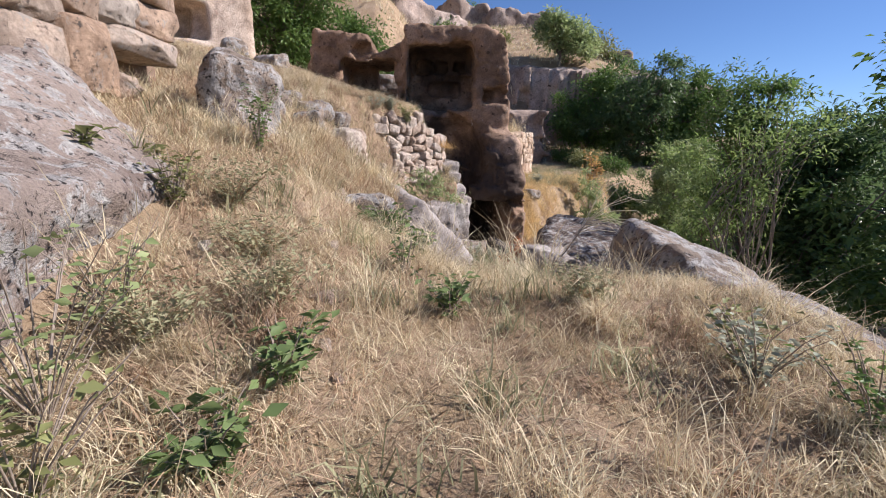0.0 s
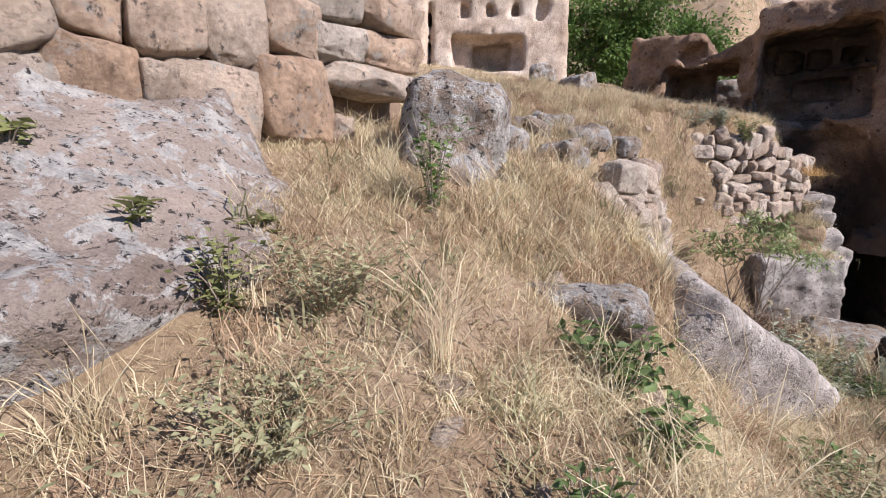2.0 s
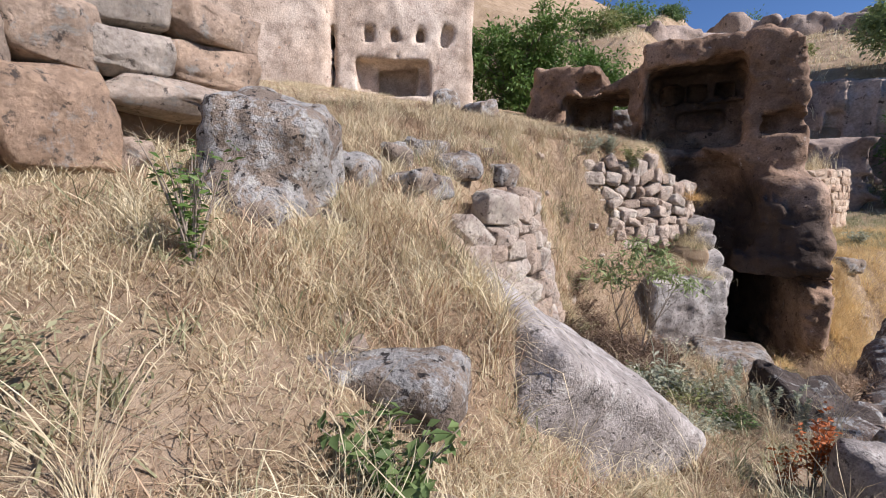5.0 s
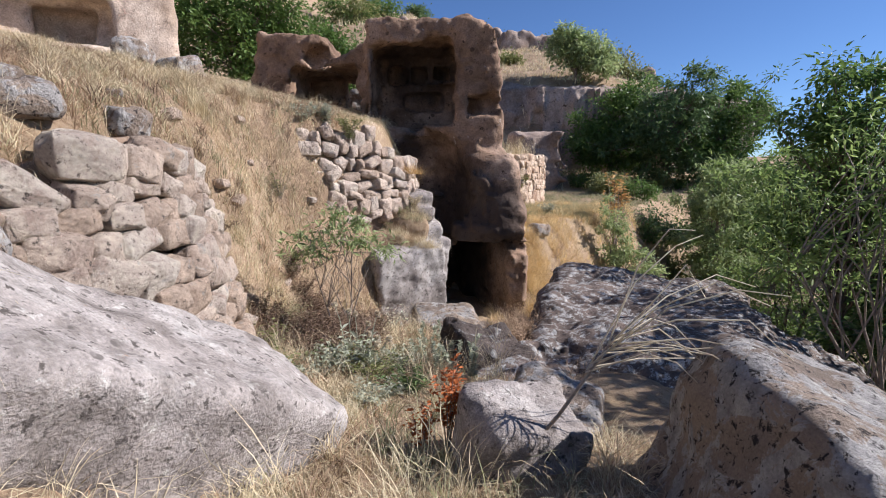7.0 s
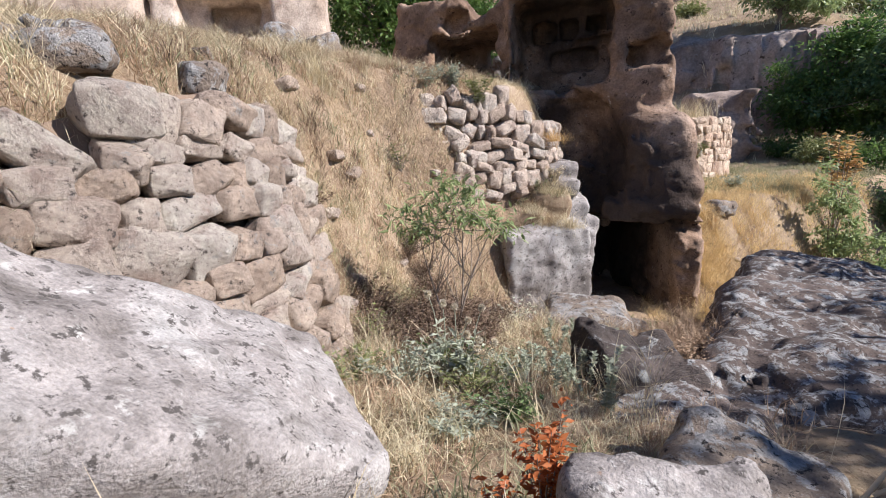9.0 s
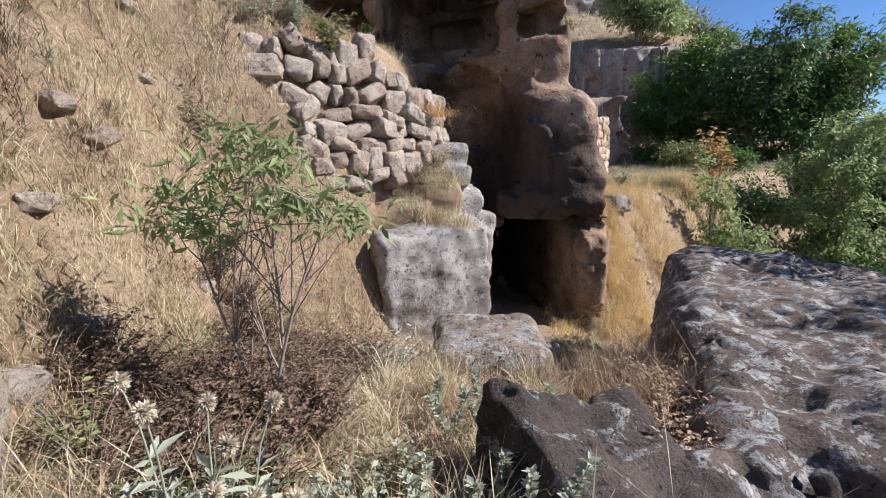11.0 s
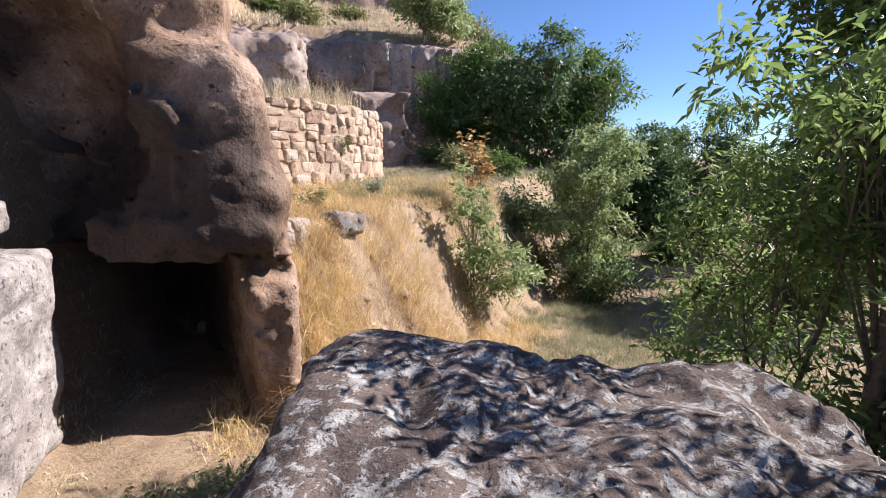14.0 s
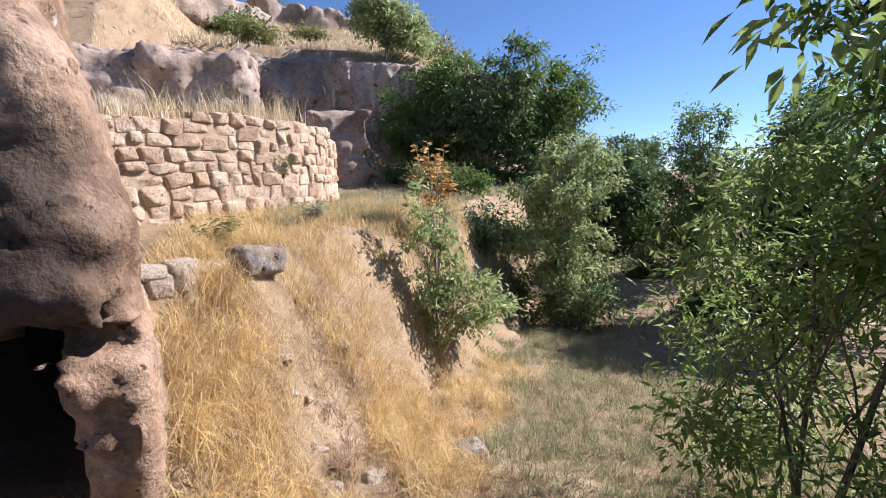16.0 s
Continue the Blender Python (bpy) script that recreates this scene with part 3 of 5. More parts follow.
# ---- the carved ruin with the cave ----
def ruin_shape(p):
    q = p.copy()
    q[:, 1] += 0.12 * p[:, 0]
    x, y, z = q.T
    d = box(q, (0.35, 17.2, 2.4), (1.85, 1.7, 2.85), 0, 0, 0, 0.35)
    d = smin(d, box(q, (1.15, 16.9, -0.4), (1.4, 1.9, 2.2), 0, 0, 0, 0.4), 0.3)
    d = smin(d, box(q, (-1.0, 17.7, -0.2), (1.6, 1.5, 3.0), 0, 0, 0, 0.3), 0.3)
    d = smin(d, ball(q, (2.1, 15.7, -0.1), (0.65, 0.9, 0.85)), 0.35)
    d = smin(d, box(q, (-3.1, 17.2, 3.3), (1.75, 1.35, 1.75), 0, 0, 5, 0.25), 0.2)
    d = smin(d, box(q, (2.5, 16.3, -1.7), (0.4, 1.2, 1.4), 0, 0, 3, 0.25), 0.2)
    # slope of the broken top
    d = smax(d, (z - 5.25 + 0.12 * np.maximum(x - 0.3, 0) + 0.35 * np.maximum(x - 1.2, 0)), 0.2)
    d = smax(d, -box(q, (-2.1, 16.5, 5.0), (0.55, 2.5, 0.5), 0, 0, -28, 0.1), 0.1)
    # left room, with a way through to the back
    d = smax(d, -box(q, (-2.75, 16.4, 3.35), (0.88, 1.5, 0.72), 0, 0, 0, 0.12), 0.08)
    d = smax(d, -box(q, (-2.2, 17.6, 3.45), (0.42, 2.5, 0.62), 0, 0, 0, 0.1), 0.08)
    d = smax(d, -box(q, (-2.6, 15.9, 4.45), (0.6, 0.5, 0.22), 0, 0, -22, 0.1), 0.08)
    # upper chamber, its shelf bands and niches
    d = smax(d, -box(q, (-0.2, 16.0, 3.5), (1.08, 1.15, 1.0), 0, 0, 0, 0.18), 0.1)
    d = smin(d, box(q, (-0.2, 17.1, 3.75), (1.2, 0.25, 0.07), 0, 0, 0, 0.04), 0.06)
    for k in range(3):
        d = smax(d, -box(q, (-0.8 + 0.62 * k, 17.3, 4.08), (0.24, 0.32, 0.19), 0, 0, 0, 0.06), 0.04)
    d = smax(d, -box(q, (-0.1, 17.2, 3.3), (0.5, 0.3, 0.2), 0, 0, 0, 0.1), 0.04)
    d = smax(d, -box(q, (1.2, 15.9, 2.95), (1.6, 0.22, 0.2), -35, 0, 0, 0.08), 0.06)
    d = smax(d, (x - 2.95 + 0.42 * (y - 15.2) + 0.16 * np.maximum(z - 0.2, 0)) * 0.92, 0.25)
    # hollow below, dark with soot and painted shade, and the cave
    d = smax(d, -ball(q, (0.2, 15.4, 0.9), (1.0, 1.15, 1.55)), 0.25)
    cave = np.minimum(box(q, (0.95, 16.1, -1.62), (1.38, 2.4, 1.12), 0, 0, 0, 0.25), box(q, (0.2, 17.0, -1.5), (1.6, 1.3, 1.0), 0, 0, 0, 0.3))
    d = smax(d, -np.maximum(cave, x - 2.25 + 0.42 * (y - 15.2)), 0.12)
    # weathered lip over the cave and the split ridge above it
    d = smin(d, box(q, (1.75, 15.25, -0.2), (0.95, 0.45, 0.28), 0, 8, 3, 0.12), 0.15)
    d = smin(d, box(q, (1.95, 15.3, 0.75), (0.95, 0.35, 0.13), 0, 10, 42, 0.08), 0.12)
    d = smin(d, box(q, (0.9, 15.35, 0.5), (0.7, 0.3, 0.1), 0, 6, 24, 0.07), 0.12)
    d = smax(d, -box(q, (2.55, 15.0, -0.55), (0.4, 0.3, 0.07), 0, 0, 12, 0.03), 0.08)
    pit = np.abs(vnoise(q * np.array([1.3, 1.3, 4.5]), 51)) + 0.5 * np.abs(vnoise(q * np.array([6.0, 6.0, 3.0]), 52))
    return d + 0.07 * pit


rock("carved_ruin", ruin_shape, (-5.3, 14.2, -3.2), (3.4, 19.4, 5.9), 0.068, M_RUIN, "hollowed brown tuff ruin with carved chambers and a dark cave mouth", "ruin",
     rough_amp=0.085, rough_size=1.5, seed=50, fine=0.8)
rock("fallen_block", slab((-2.3, 19.9, 3.4), (0.7, 0.5, 0.7), 15, 6, 4, 0.2), *boxed((-2.3, 19.9, 3.4), (1.1, 1.0, 1.1)), 0.07, M_LICHEN, "pale fallen block behind the ruin's room", seed=55)
rock("outcrop", slab((-4.9, 15.4, 2.6), (1.0, 0.8, 0.6), 20, 10, 6, 0.3), *boxed((-4.9, 15.4, 2.6), (1.6, 1.5, 1.2)), 0.08, M_LICHEN, "dark outcrop with pale lichen at the ruin's foot", seed=57)

# ---- the carved rock tower on the hill ----
TW = Matrix.Translation((-6.15, 15.45, 4.2)) @ Matrix.Rotation(radians(33.7), 4, "Z")


def tower_shape(p):
    q = turn(p, (-6.15, 15.45, 4.2), 33.7)
    d = box(q, (-2.1, 2.0, 4.0), (2.1, 2.0, 6.0), 0, 0, 0, 0.15)
    d = np.minimum(d, box(q, (-7.4, 1.6, 4.0), (3.1, 2.0, 6.2), 4, 0, 2, 0.3))
    d = smax(d, -box(q, (-2.45, 0.1, 0.55), (1.12, 0.45, 0.55), 0, 0, 0, 0.05), 0.04)
    d = smax(d, -box(q, (-2.35, 0.8, 0.5), (0.6, 0.5, 0.45), 0, 0, 0, 0.05), 0.04)
    for k in range(3):
        d = smax(d, -box(q, (-3.15 + 0.76 * k, 0.0, 1.78), (0.13, 0.35, 0.2), 0, 0, 0, 0.06), 0.03)
    d = smax(d, -box(q, (-0.85, 0.0, 1.75), (0.16, 0.3, 0.3), 0, 0, 18, 0.06), 0.03)
    d = smax(d, -box(q, (-2.3, 0.0, 1.2), (0.1, 0.12, 0.06), 0, 0, 0, 0.04), 0.03)
    d = smax(d, -box(q, (-1.2, 0.0, 1.1), (0.06, 0.15, 0.06), 0, 0, 0, 0.04), 0.03)
    return d


rock("rock_tower", tower_shape, (-17.0, 8.5, 2.2), (-4.5, 21.5, 12.5), 0.11, M_TOWER, "tall pale carved rock face with a niche and pigeon holes", "rock tower",
     rough_amp=0.06, rough_size=1.3, seed=60, fine=0.1)


# ---- far cliff and hill ----
def cliff_shape(p):
    x, y, z = p.T
    front = 42.0 + 0.02 * (x - 8) ** 2 * (x < 8) * 0.3 + 1.2 * np.sin(x * 0.33) + 0.8 * vnoise(np.stack([x * 0.8, z * 0.05, 0 * x], 1), 3) + 0.7 * np.abs(vnoise(np.stack([x * 1.9, z * 0.12, 0 * x], 1), 6)) + 0.3 * vnoise(np.stack([0 * x, z * 1.1, x * 0.1], 1), 8)
    d = front - y
    d = smax(d, z - 8.2 - 0.25 * np.maximum(y - 42, 0) + 0.12 * np.maximum(x - 12, 0), 0.5)
    d = smin(d, box(p, (5.9, 38.4, 1.2), (1.5, 4.0, 3.0), 0, 0, 0, 0.2), 0.2)
    d = smax(d, x - 22 - 0.5 * (z + 2), 1.0)
    for wx, wz, a, b in ((8.75, 3.1, 0.22, 0.2), (9.6, 0.2, 0.45, 0.5), (11.6, 0.6, 0.3, 0.35), (4.2, 5.9, 0.16, 0.28), (2.6, 5.6, 0.4, 0.25), (5.3, 5.8, 0.3, 0.2), (13.5, 4.0, 0.3, 0.4)):
        d = smax(d, -box(p, (wx, 41.5, wz), (a, 3.0, b), 0, 0, 0, 0.03), 0.03)
    d = smax(d, -box(p, (7.0, 42.4, 5.6), (0.7, 1.4, 1.1), 0, 0, 0, 0.5), 0.1)
    d = smax(d, -box(p, (9.0, 40.3, 4.4), (3.0, 0.9, 0.14), 0, 0, 0, 0.05), 0.1)
    return d


rock("far_cliff", cliff_shape, (-16, 34, -4), (27, 50, 10.5), 0.2, M_CLIFF, "far cliff of carved tuff with dark window holes", "cliff",
     rough_amp=0.45, rough_size=0.45, seed=70, kind="structure", fine=0.4)
rock("cliff_outcrop", lambda p: box(p, (-3.5, 38, 4.2), (5.5, 3.0, 2.6), 8, 0, -4, 0.8), (-11, 33, -0.5), (4.5, 43, 8.5), 0.2, M_CLIFF, "grey overhanging outcrop above the terrace wall", "outcrop",
     rough_amp=0.5, rough_size=0.6, seed=74)
for k, (x, y, z, s) in enumerate([(18, 62, 14.5, 3.0), (10, 70, 20, 3.0), (4, 75, 23, 3.5), (24, 58, 9, 2.5), (-4, 60, 18, 3.5), (14, 66, 17.4, 2.2)]):
    rock("ridge_outcrop", slab((x, y, gz(x, y) + 0.2), (s * 1.6, s, s * 0.5), 10 * k, 4, 5, 0.5), *boxed((x, y, gz(x, y) + 0.2), (s * 2.2, s * 1.8, s * 1.2)), 0.35, M_CLIFF,
         "weathered outcrop on the far ridge", "outcrop", rough_amp=0.5, rough_size=0.5, seed=80 + k, group="outcrops on the ridge")


# ---- masonry ----
def stone_mesh(seed, fine=False):
    """A rough squared stone, one unit across: a hull of jittered corners, its edges worn."""
    rng = np.random.default_rng(seed)
    bm = bmesh.new()
    for a in (-1, 1):
        for b in (-1, 1):
            for c in (-1, 1):
                bm.verts.new(Vector((a, b, c)) * 0.5 - Vector((a * rng.uniform(0, 0.2), b * rng.uniform(0, 0.16), c * rng.uniform(0, 0.18))))
    for k in range(3):
        for a in (-1, 1):
            v = rng.uniform(-0.22, 0.22, 3)
            v[k] = a * rng.uniform(0.5, 0.58)
            bm.verts.new(v)
    bmesh.ops.convex_hull(bm, input=bm.verts[:])
    bmesh.ops.delete(bm, geom=[v for v in bm.verts if not v.link_faces], context="VERTS")
    bmesh.ops.bevel(bm, geom=bm.edges[:], offset=0.045 if fine else 0.04, segments=2 if fine else 1, affect="EDGES", profile=0.6)
    if fine:
        bmesh.ops.triangulate(bm, faces=bm.faces[:])
        bmesh.ops.subdivide_edges(bm, edges=[e for e in bm.edges if e.calc_length() > 0.12], cuts=3, use_grid_fill=True)
        bmesh.ops.triangulate(bm, faces=bm.faces[:])
        off = Vector(rng.uniform(-50, 50, 3))
        for v in bm.verts:
            v.co += noise.noise_vector(v.co * 2.2 + off) * 0.06 + noise.noise_vector(v.co * 7 + off) * 0.03 + noise.noise_vector(v.co * 17 + off) * 0.012
    for f in bm.faces:
        f.smooth = fine
    me = bpy.data.meshes.new("stone")
    bm.to_mesh(me)
    bm.free()
    return me


STONES = [stone_mesh(100 + k) for k in range(12)]
BLOCKS = [stone_mesh(200 + k, True) for k in range(7)]


def material_set(meshes, mat):
    out = []
    for me in meshes:
        c = me.copy()
        c.materials.clear()
        c.materials.append(mat)
        out.append(c)
    return out


def masonry(name, line, base, top, size, depth, meshes, seed, label, category="wall", lean=0.0, limit=300, core=0.22, jitter=1.0, fill=None):
    """A wall of rough stones along a line of places; base and top give the height at each place."""
    rng = np.random.default_rng(seed)
    line = [Vector((*p, 0)) for p in line]
    cum = [0.0]
    for a, b in zip(line, line[1:]):
        cum.append(cum[-1] + (b - a).length)

    def at(u):
        for k in range(len(line) - 1):
            if u <= cum[k + 1] or k == len(line) - 2:
                f = (u - cum[k]) / (cum[k + 1] - cum[k])
                d = (line[k + 1] - line[k]).normalized()
                return line[k].lerp(line[k + 1], f), d
    base_f = lambda u: float(np.interp(u, cum, base))
    top_f = lambda u: float(np.interp(u, cum, top))
    thing = empty_thing(name, pose(line[0].x, line[0].y, base[0]), label, category)
    inv = thing.matrix_world.inverted()
    bm = bmesh.new()
    rows = []
    n = max(8, int(cum[-1] / (size * 0.6)))
    for k in range(n + 1):
        u = cum[-1] * k / n
        p, d = at(u)
        nrm = Vector((d.y, -d.x, 0))
        inner, outer = p - nrm * depth, p - nrm * (core * size)
        b, t = base_f(u) - 0.25, top_f(u) - 0.18 * size
        back = nrm * (-lean * (t - b))
        rows.append([bm.verts.new(inv @ Vector((q.x, q.y, z))) for q, z in ((outer, b), (outer + back, t), (inner + back, t), (inner, b))])
    for r, s in zip(rows, rows[1:]):
        for k in range(4):
            bm.faces.new((r[k], s[k], s[(k + 1) % 4], r[(k + 1) % 4]))
    bm.faces.new(rows[0][::-1])
    bm.faces.new(rows[-1])
    bmesh.ops.recalc_face_normals(bm, faces=bm.faces[:])
    part("core", bm, fill or M_MORTAR, thing, "earth and rubble between the stones")
    zmin, zmax = min(base), max(top)
    z, count = zmin, 0
    while z < zmax and count < limit:
        h = size * rng.uniform(0.55, 1.0)
        u = -rng.uniform(0, 0.4) * size
        while u < cum[-1] and count < limit:
            L = size * rng.uniform(0.55, 1.5)
            hh = h * rng.uniform(0.75, 1.3)
            mid = min(max(u + L / 2, 0), cum[-1])
            if base_f(mid) - 0.3 * size < z + h / 2 < top_f(mid):
                p, d = at(mid)
                nrm = Vector((d.y, -d.x, 0))
                ang = math.atan2(d.y, d.x)
                place = p + nrm * (rng.uniform(-0.1, 0.06) * size * jitter - lean * (z - base_f(mid)))
                m = Matrix.LocRotScale((place.x, place.y, z + h / 2 + rng.normal(0, 0.07) * size * jitter), Euler((rng.normal(0, 0.1) * jitter, rng.normal(0, 0.16) * jitter, ang + rng.normal(0, 0.08) * jitter)), (L * 1.06, size * rng.uniform(0.75, 1.1), hh * 1.08))
                st = new("stone", meshes[rng.integers(len(meshes))])
                st.parent = thing
                st.matrix_local = inv @ m
                count += 1
            u += L
        z += h * 0.93
    return thing


# ---- plants ----
def blades(name, xy, z, height_rng, width, lean, mat, seed, label, category="grass", seg_n=2, kind="stuff", heads=0.0):
    """Many bent, tapering blades in one mesh."""
    rng = np.random.default_rng(seed)
    n = len(xy)
    h = rng.uniform(*height_rng, n) * rng.uniform(0.6, 1.0, n)
    flat = np.column_stack([xy, np.zeros(n)])
    h = h * np.clip(1.05 + 0.75 * vnoise(flat * 2.3, seed + 2) + 0.5 * vnoise(flat * 6.1, seed + 3), 0.3, 2.0)
    ang = rng.uniform(0, 2 * np.pi, n)
    curl = rng.normal(0, 0.9, n)
    bend = 0.4 * lean + np.abs(rng.normal(0, 0.75 * lean, n)) + 0.03
    side = ang + np.pi / 2 + rng.normal(0, 0.5, n)
    w = width * rng.uniform(0.6, 1.4, n)
    root = np.column_stack([xy, z - 0.02])
    vs = []
    for k in range(seg_n + 1):
        t = k / seg_n
        a = bend * t * 1.3
        p = root + np.column_stack([np.cos(ang + curl * t) * np.sin(a) * h * t, np.sin(ang + curl * t) * np.sin(a) * h * t, np.cos(a) * h * t])
        if k < seg_n:
            ww = w * (1 - 0.55 * t) * (1 + heads * (t > 0.7) * 2.2)
            o = np.column_stack([np.cos(side) * ww, np.sin(side) * ww, 0 * ww]) * 0.5
            vs += [p - o, p + o]
        else:
            vs.append(p)
    nv = 2 * seg_n + 1
    verts = np.stack(vs, 1).reshape(-1, 3)
    base = np.arange(n)[:, None] * nv
    loops, counts = [], []
    per = []
    for k in range(seg_n - 1):
        per += [2 * k, 2 * k + 1, 2 * k + 3, 2 * k + 2]
        counts.append(4)
    per += [2 * seg_n - 2, 2 * seg_n - 1, 2 * seg_n]
    counts.append(3)
    loops = (base + np.array(per)[None]).ravel()
    ob = part(name, mesh_np(name, verts, loops, np.tile(counts, n)), mat)
    return tagged(ob, label, category, kind=kind)


def clear(xy, z, lift=0.1):
    """Which places are outside all rocks."""
    p = np.column_stack([xy, z + lift])
    ok = np.ones(len(p), bool)
    for shape, lo, hi in BODIES:
        near = ((p > lo) & (p < hi)).all(1)
        if near.any():
            ok[np.flatnonzero(near)[shape(p[near]) < 0.03]] = False
    return ok


def scatter(n, x0, x1, y0, y1, seed, clump=1.5, power=0.0, keep=None):
    """Places on the ground clear of rocks, gathered in clumps."""
    rng = np.random.default_rng(seed)
    xy = np.column_stack([rng.uniform(x0, x1, n), rng.uniform(y0, y1, n)])
    d = vnoise(np.column_stack([xy * clump, np.zeros(n)]), seed) + 0.5 * vnoise(np.column_stack([xy * clump * 3.1, np.zeros(n)]), seed + 1)
    ok = d > rng.uniform(-1.2, 1.0, n) * 1.0 + power
    if keep is not None:
        ok &= keep(xy[:, 0], xy[:, 1])
    xy = xy[ok]
    z = surf(xy[:, 0], xy[:, 1])
    ok = clear(xy, z)
    return xy[ok], z[ok]


def tufts(n, per, radius, x0, x1, y0, y1, seed, clump=1.2, power=0.0, keep=None):
    """Roots of grass gathered in tufts, clear of rocks."""
    rng = np.random.default_rng(seed + 500)
    xy, z = scatter(n, x0, x1, y0, y1, seed, clump, power, keep)
    r = radius * rng.uniform(0.4, 1.3, len(xy))
    q = np.repeat(xy, per, 0) + rng.normal(0, 1, (len(xy) * per, 2)) * np.repeat(r, per)[:, None] * 0.5
    zz = surf(q[:, 0], q[:, 1])
    ok = clear(q, zz, 0.06)
    return q[ok], zz[ok]


def tube(points, radii, sides=6):
    """Corners and faces of a tapering branch."""
    pts = np.array(points, float)
    vs, fs = [], []
    for k, p in enumerate(pts):
        d = pts[min(k + 1, len(pts) - 1)] - pts[max(k - 1, 0)]
        d = d / (np.linalg.norm(d) + 1e-9)
        a = np.cross(d, (0.31, 0.9, 0.2))
        a = a / (np.linalg.norm(a) + 1e-9)
        b = np.cross(d, a)
        for s in range(sides):
            t = 2 * np.pi * s / sides
            vs.append(p + radii[k] * (np.cos(t) * a + np.sin(t) * b))
    for k in range(len(pts) - 1):
        for s in range(sides):
            fs.append((k * sides + s, k * sides + (s + 1) % sides, (k + 1) * sides + (s + 1) % sides, (k + 1) * sides + s))
    return vs, fs


class Wood:
    """Gathers branches into one mesh."""

    def __init__(self):
        self.v, self.f = [], []

    def add(self, points, radii, sides=6):
        vs, fs = tube(points, radii, sides)
        o = len(self.v)
        self.v += vs
        self.f += [tuple(i + o for i in f) for f in fs]

    def mesh(self, name):
        return mesh_np(name, np.array(self.v), np.array(self.f).ravel(), np.full(len(self.f), 4))


def leaf_mesh(name, pos, direction, size, rng, aspect=0.42, droop=0.25, sizevar=0.4):
    """Leaves as folded rhombs in one mesh."""
    n = len(pos)
    d = direction / (np.linalg.norm(direction, axis=1)[:, None] + 1e-9)
    d[:, 2] -= droop * rng.uniform(0, 1, n)
    d /= np.linalg.norm(d, axis=1)[:, None]
    up = rng.normal(0, 0.5, (n, 3)) + np.array([0, 0, 1.0])
    s = np.cross(d, up)
    s /= np.linalg.norm(s, axis=1)[:, None] + 1e-9
    nrm = np.cross(s, d)
    L = (size * rng.uniform(1 - sizevar, 1 + sizevar, n))[:, None]
    W = L * aspect
    a = pos
    b = pos + d * L * 0.45 + s * W * 0.5 + nrm * W * 0.18
    e = pos + d * L - nrm * L * 0.08
    c = pos + d * L * 0.45 - s * W * 0.5 + nrm * W * 0.18
    verts = np.stack([a, b, e, c], 1).reshape(-1, 3)
    i = np.arange(n)[:, None] * 4
    loops = (i + np.array([[0, 1, 2, 0, 2, 3]])).ravel()
    return mesh_np(name, verts, loops, np.full(2 * n, 3))


def tree(name, base, blobs, leaves, size, mat, seed, label, category="tree", trunk_r=0.12, clumps=60, clump_r=0.35, aspect=0.42, forks=1, bark=None, droop=0.35, group="", split=False):
    """Trunk, limbs and a crown of leaf clumps. blobs: (x, y, z, rx, ry, rz) in metres from the base."""
    rng = np.random.default_rng(seed)
    thing = empty_thing(name, pose(*base), label, category, group)
    vol = np.array([b[3] * b[4] * b[5] for b in blobs]) ** 0.75
    which = rng.choice(len(blobs), clumps, p=vol / vol.sum())
    bl = np.array(blobs, float)[which]
    v = rng.normal(0, 1, (clumps, 3))
    v /= np.linalg.norm(v, axis=1)[:, None]
    uneven = 1 + 0.38 * vnoise(v * 2.3 + 5 * bl[:, :3], seed)
    cc = bl[:, :3] + v * bl[:, 3:] * (uneven * rng.uniform(0.1, 1, clumps) ** 0.45)[:, None]
    wood = Wood()
    tops = []
    for f in range(forks):
        b = blobs[f % len(blobs)]
        top = np.array([b[0], b[1], b[2]]) * rng.uniform(0.85, 1.0)
        root = np.array([rng.normal(0, 0.08) * (forks > 1), rng.normal(0, 0.08) * (forks > 1), -0.2])
        pts = [root + (top - root) * t + np.array([np.sin(3 * t + f), np.cos(2.3 * t + f), 0]) * 0.06 * np.linalg.norm(top) * t * (1 - t) * 2 for t in np.linspace(0, 1, 7)]
        wood.add(pts, [trunk_r * (1 - 0.75 * t) * (1.25 if t == 0 else 1) / (forks ** 0.4) for t in np.linspace(0, 1, 7)], 8)
        tops.append(pts)
    part("trunk", wood.mesh("trunk"), bark or M_BARK, thing)
    limbs = Wood()
    for c in cc[: min(clumps, 40 if split else 90)]:
        if split:
            limbs = Wood()
        pts = tops[rng.integers(len(tops))]
        s = pts[rng.integers(2, 7)]
        m = (s + c) / 2 + np.array([0, 0, 0.12]) * np.linalg.norm(c - s) + rng.normal(0, 0.05, 3)
        r = trunk_r * 0.22
        limbs.add([s, (s + m) / 2 + rng.normal(0, 0.03, 3), m, (m + c) / 2 + rng.normal(0, 0.04, 3), c], [r, r * 0.8, r * 0.6, r * 0.4, r * 0.2], 5)
        if split:
            part("limb", limbs.mesh("limb"), bark or M_BARK, thing)
    if not split:
        tagged(part("branching", limbs.mesh("branching"), bark or M_BARK, thing), kind="stuff")
    k = rng.integers(0, clumps, leaves)
    rr = clump_r * rng.uniform(0.6, 1.4, clumps)[k]
    o = rng.normal(0, 1, (leaves, 3)) * rr[:, None] * np.array([0.6, 0.6, 0.42])
    pos = cc[k] + o
    part("crown", leaf_mesh("crown", pos, o + rng.normal(0, 0.25, (leaves, 3)), size, rng, aspect, droop), mat, thing)
    return thing


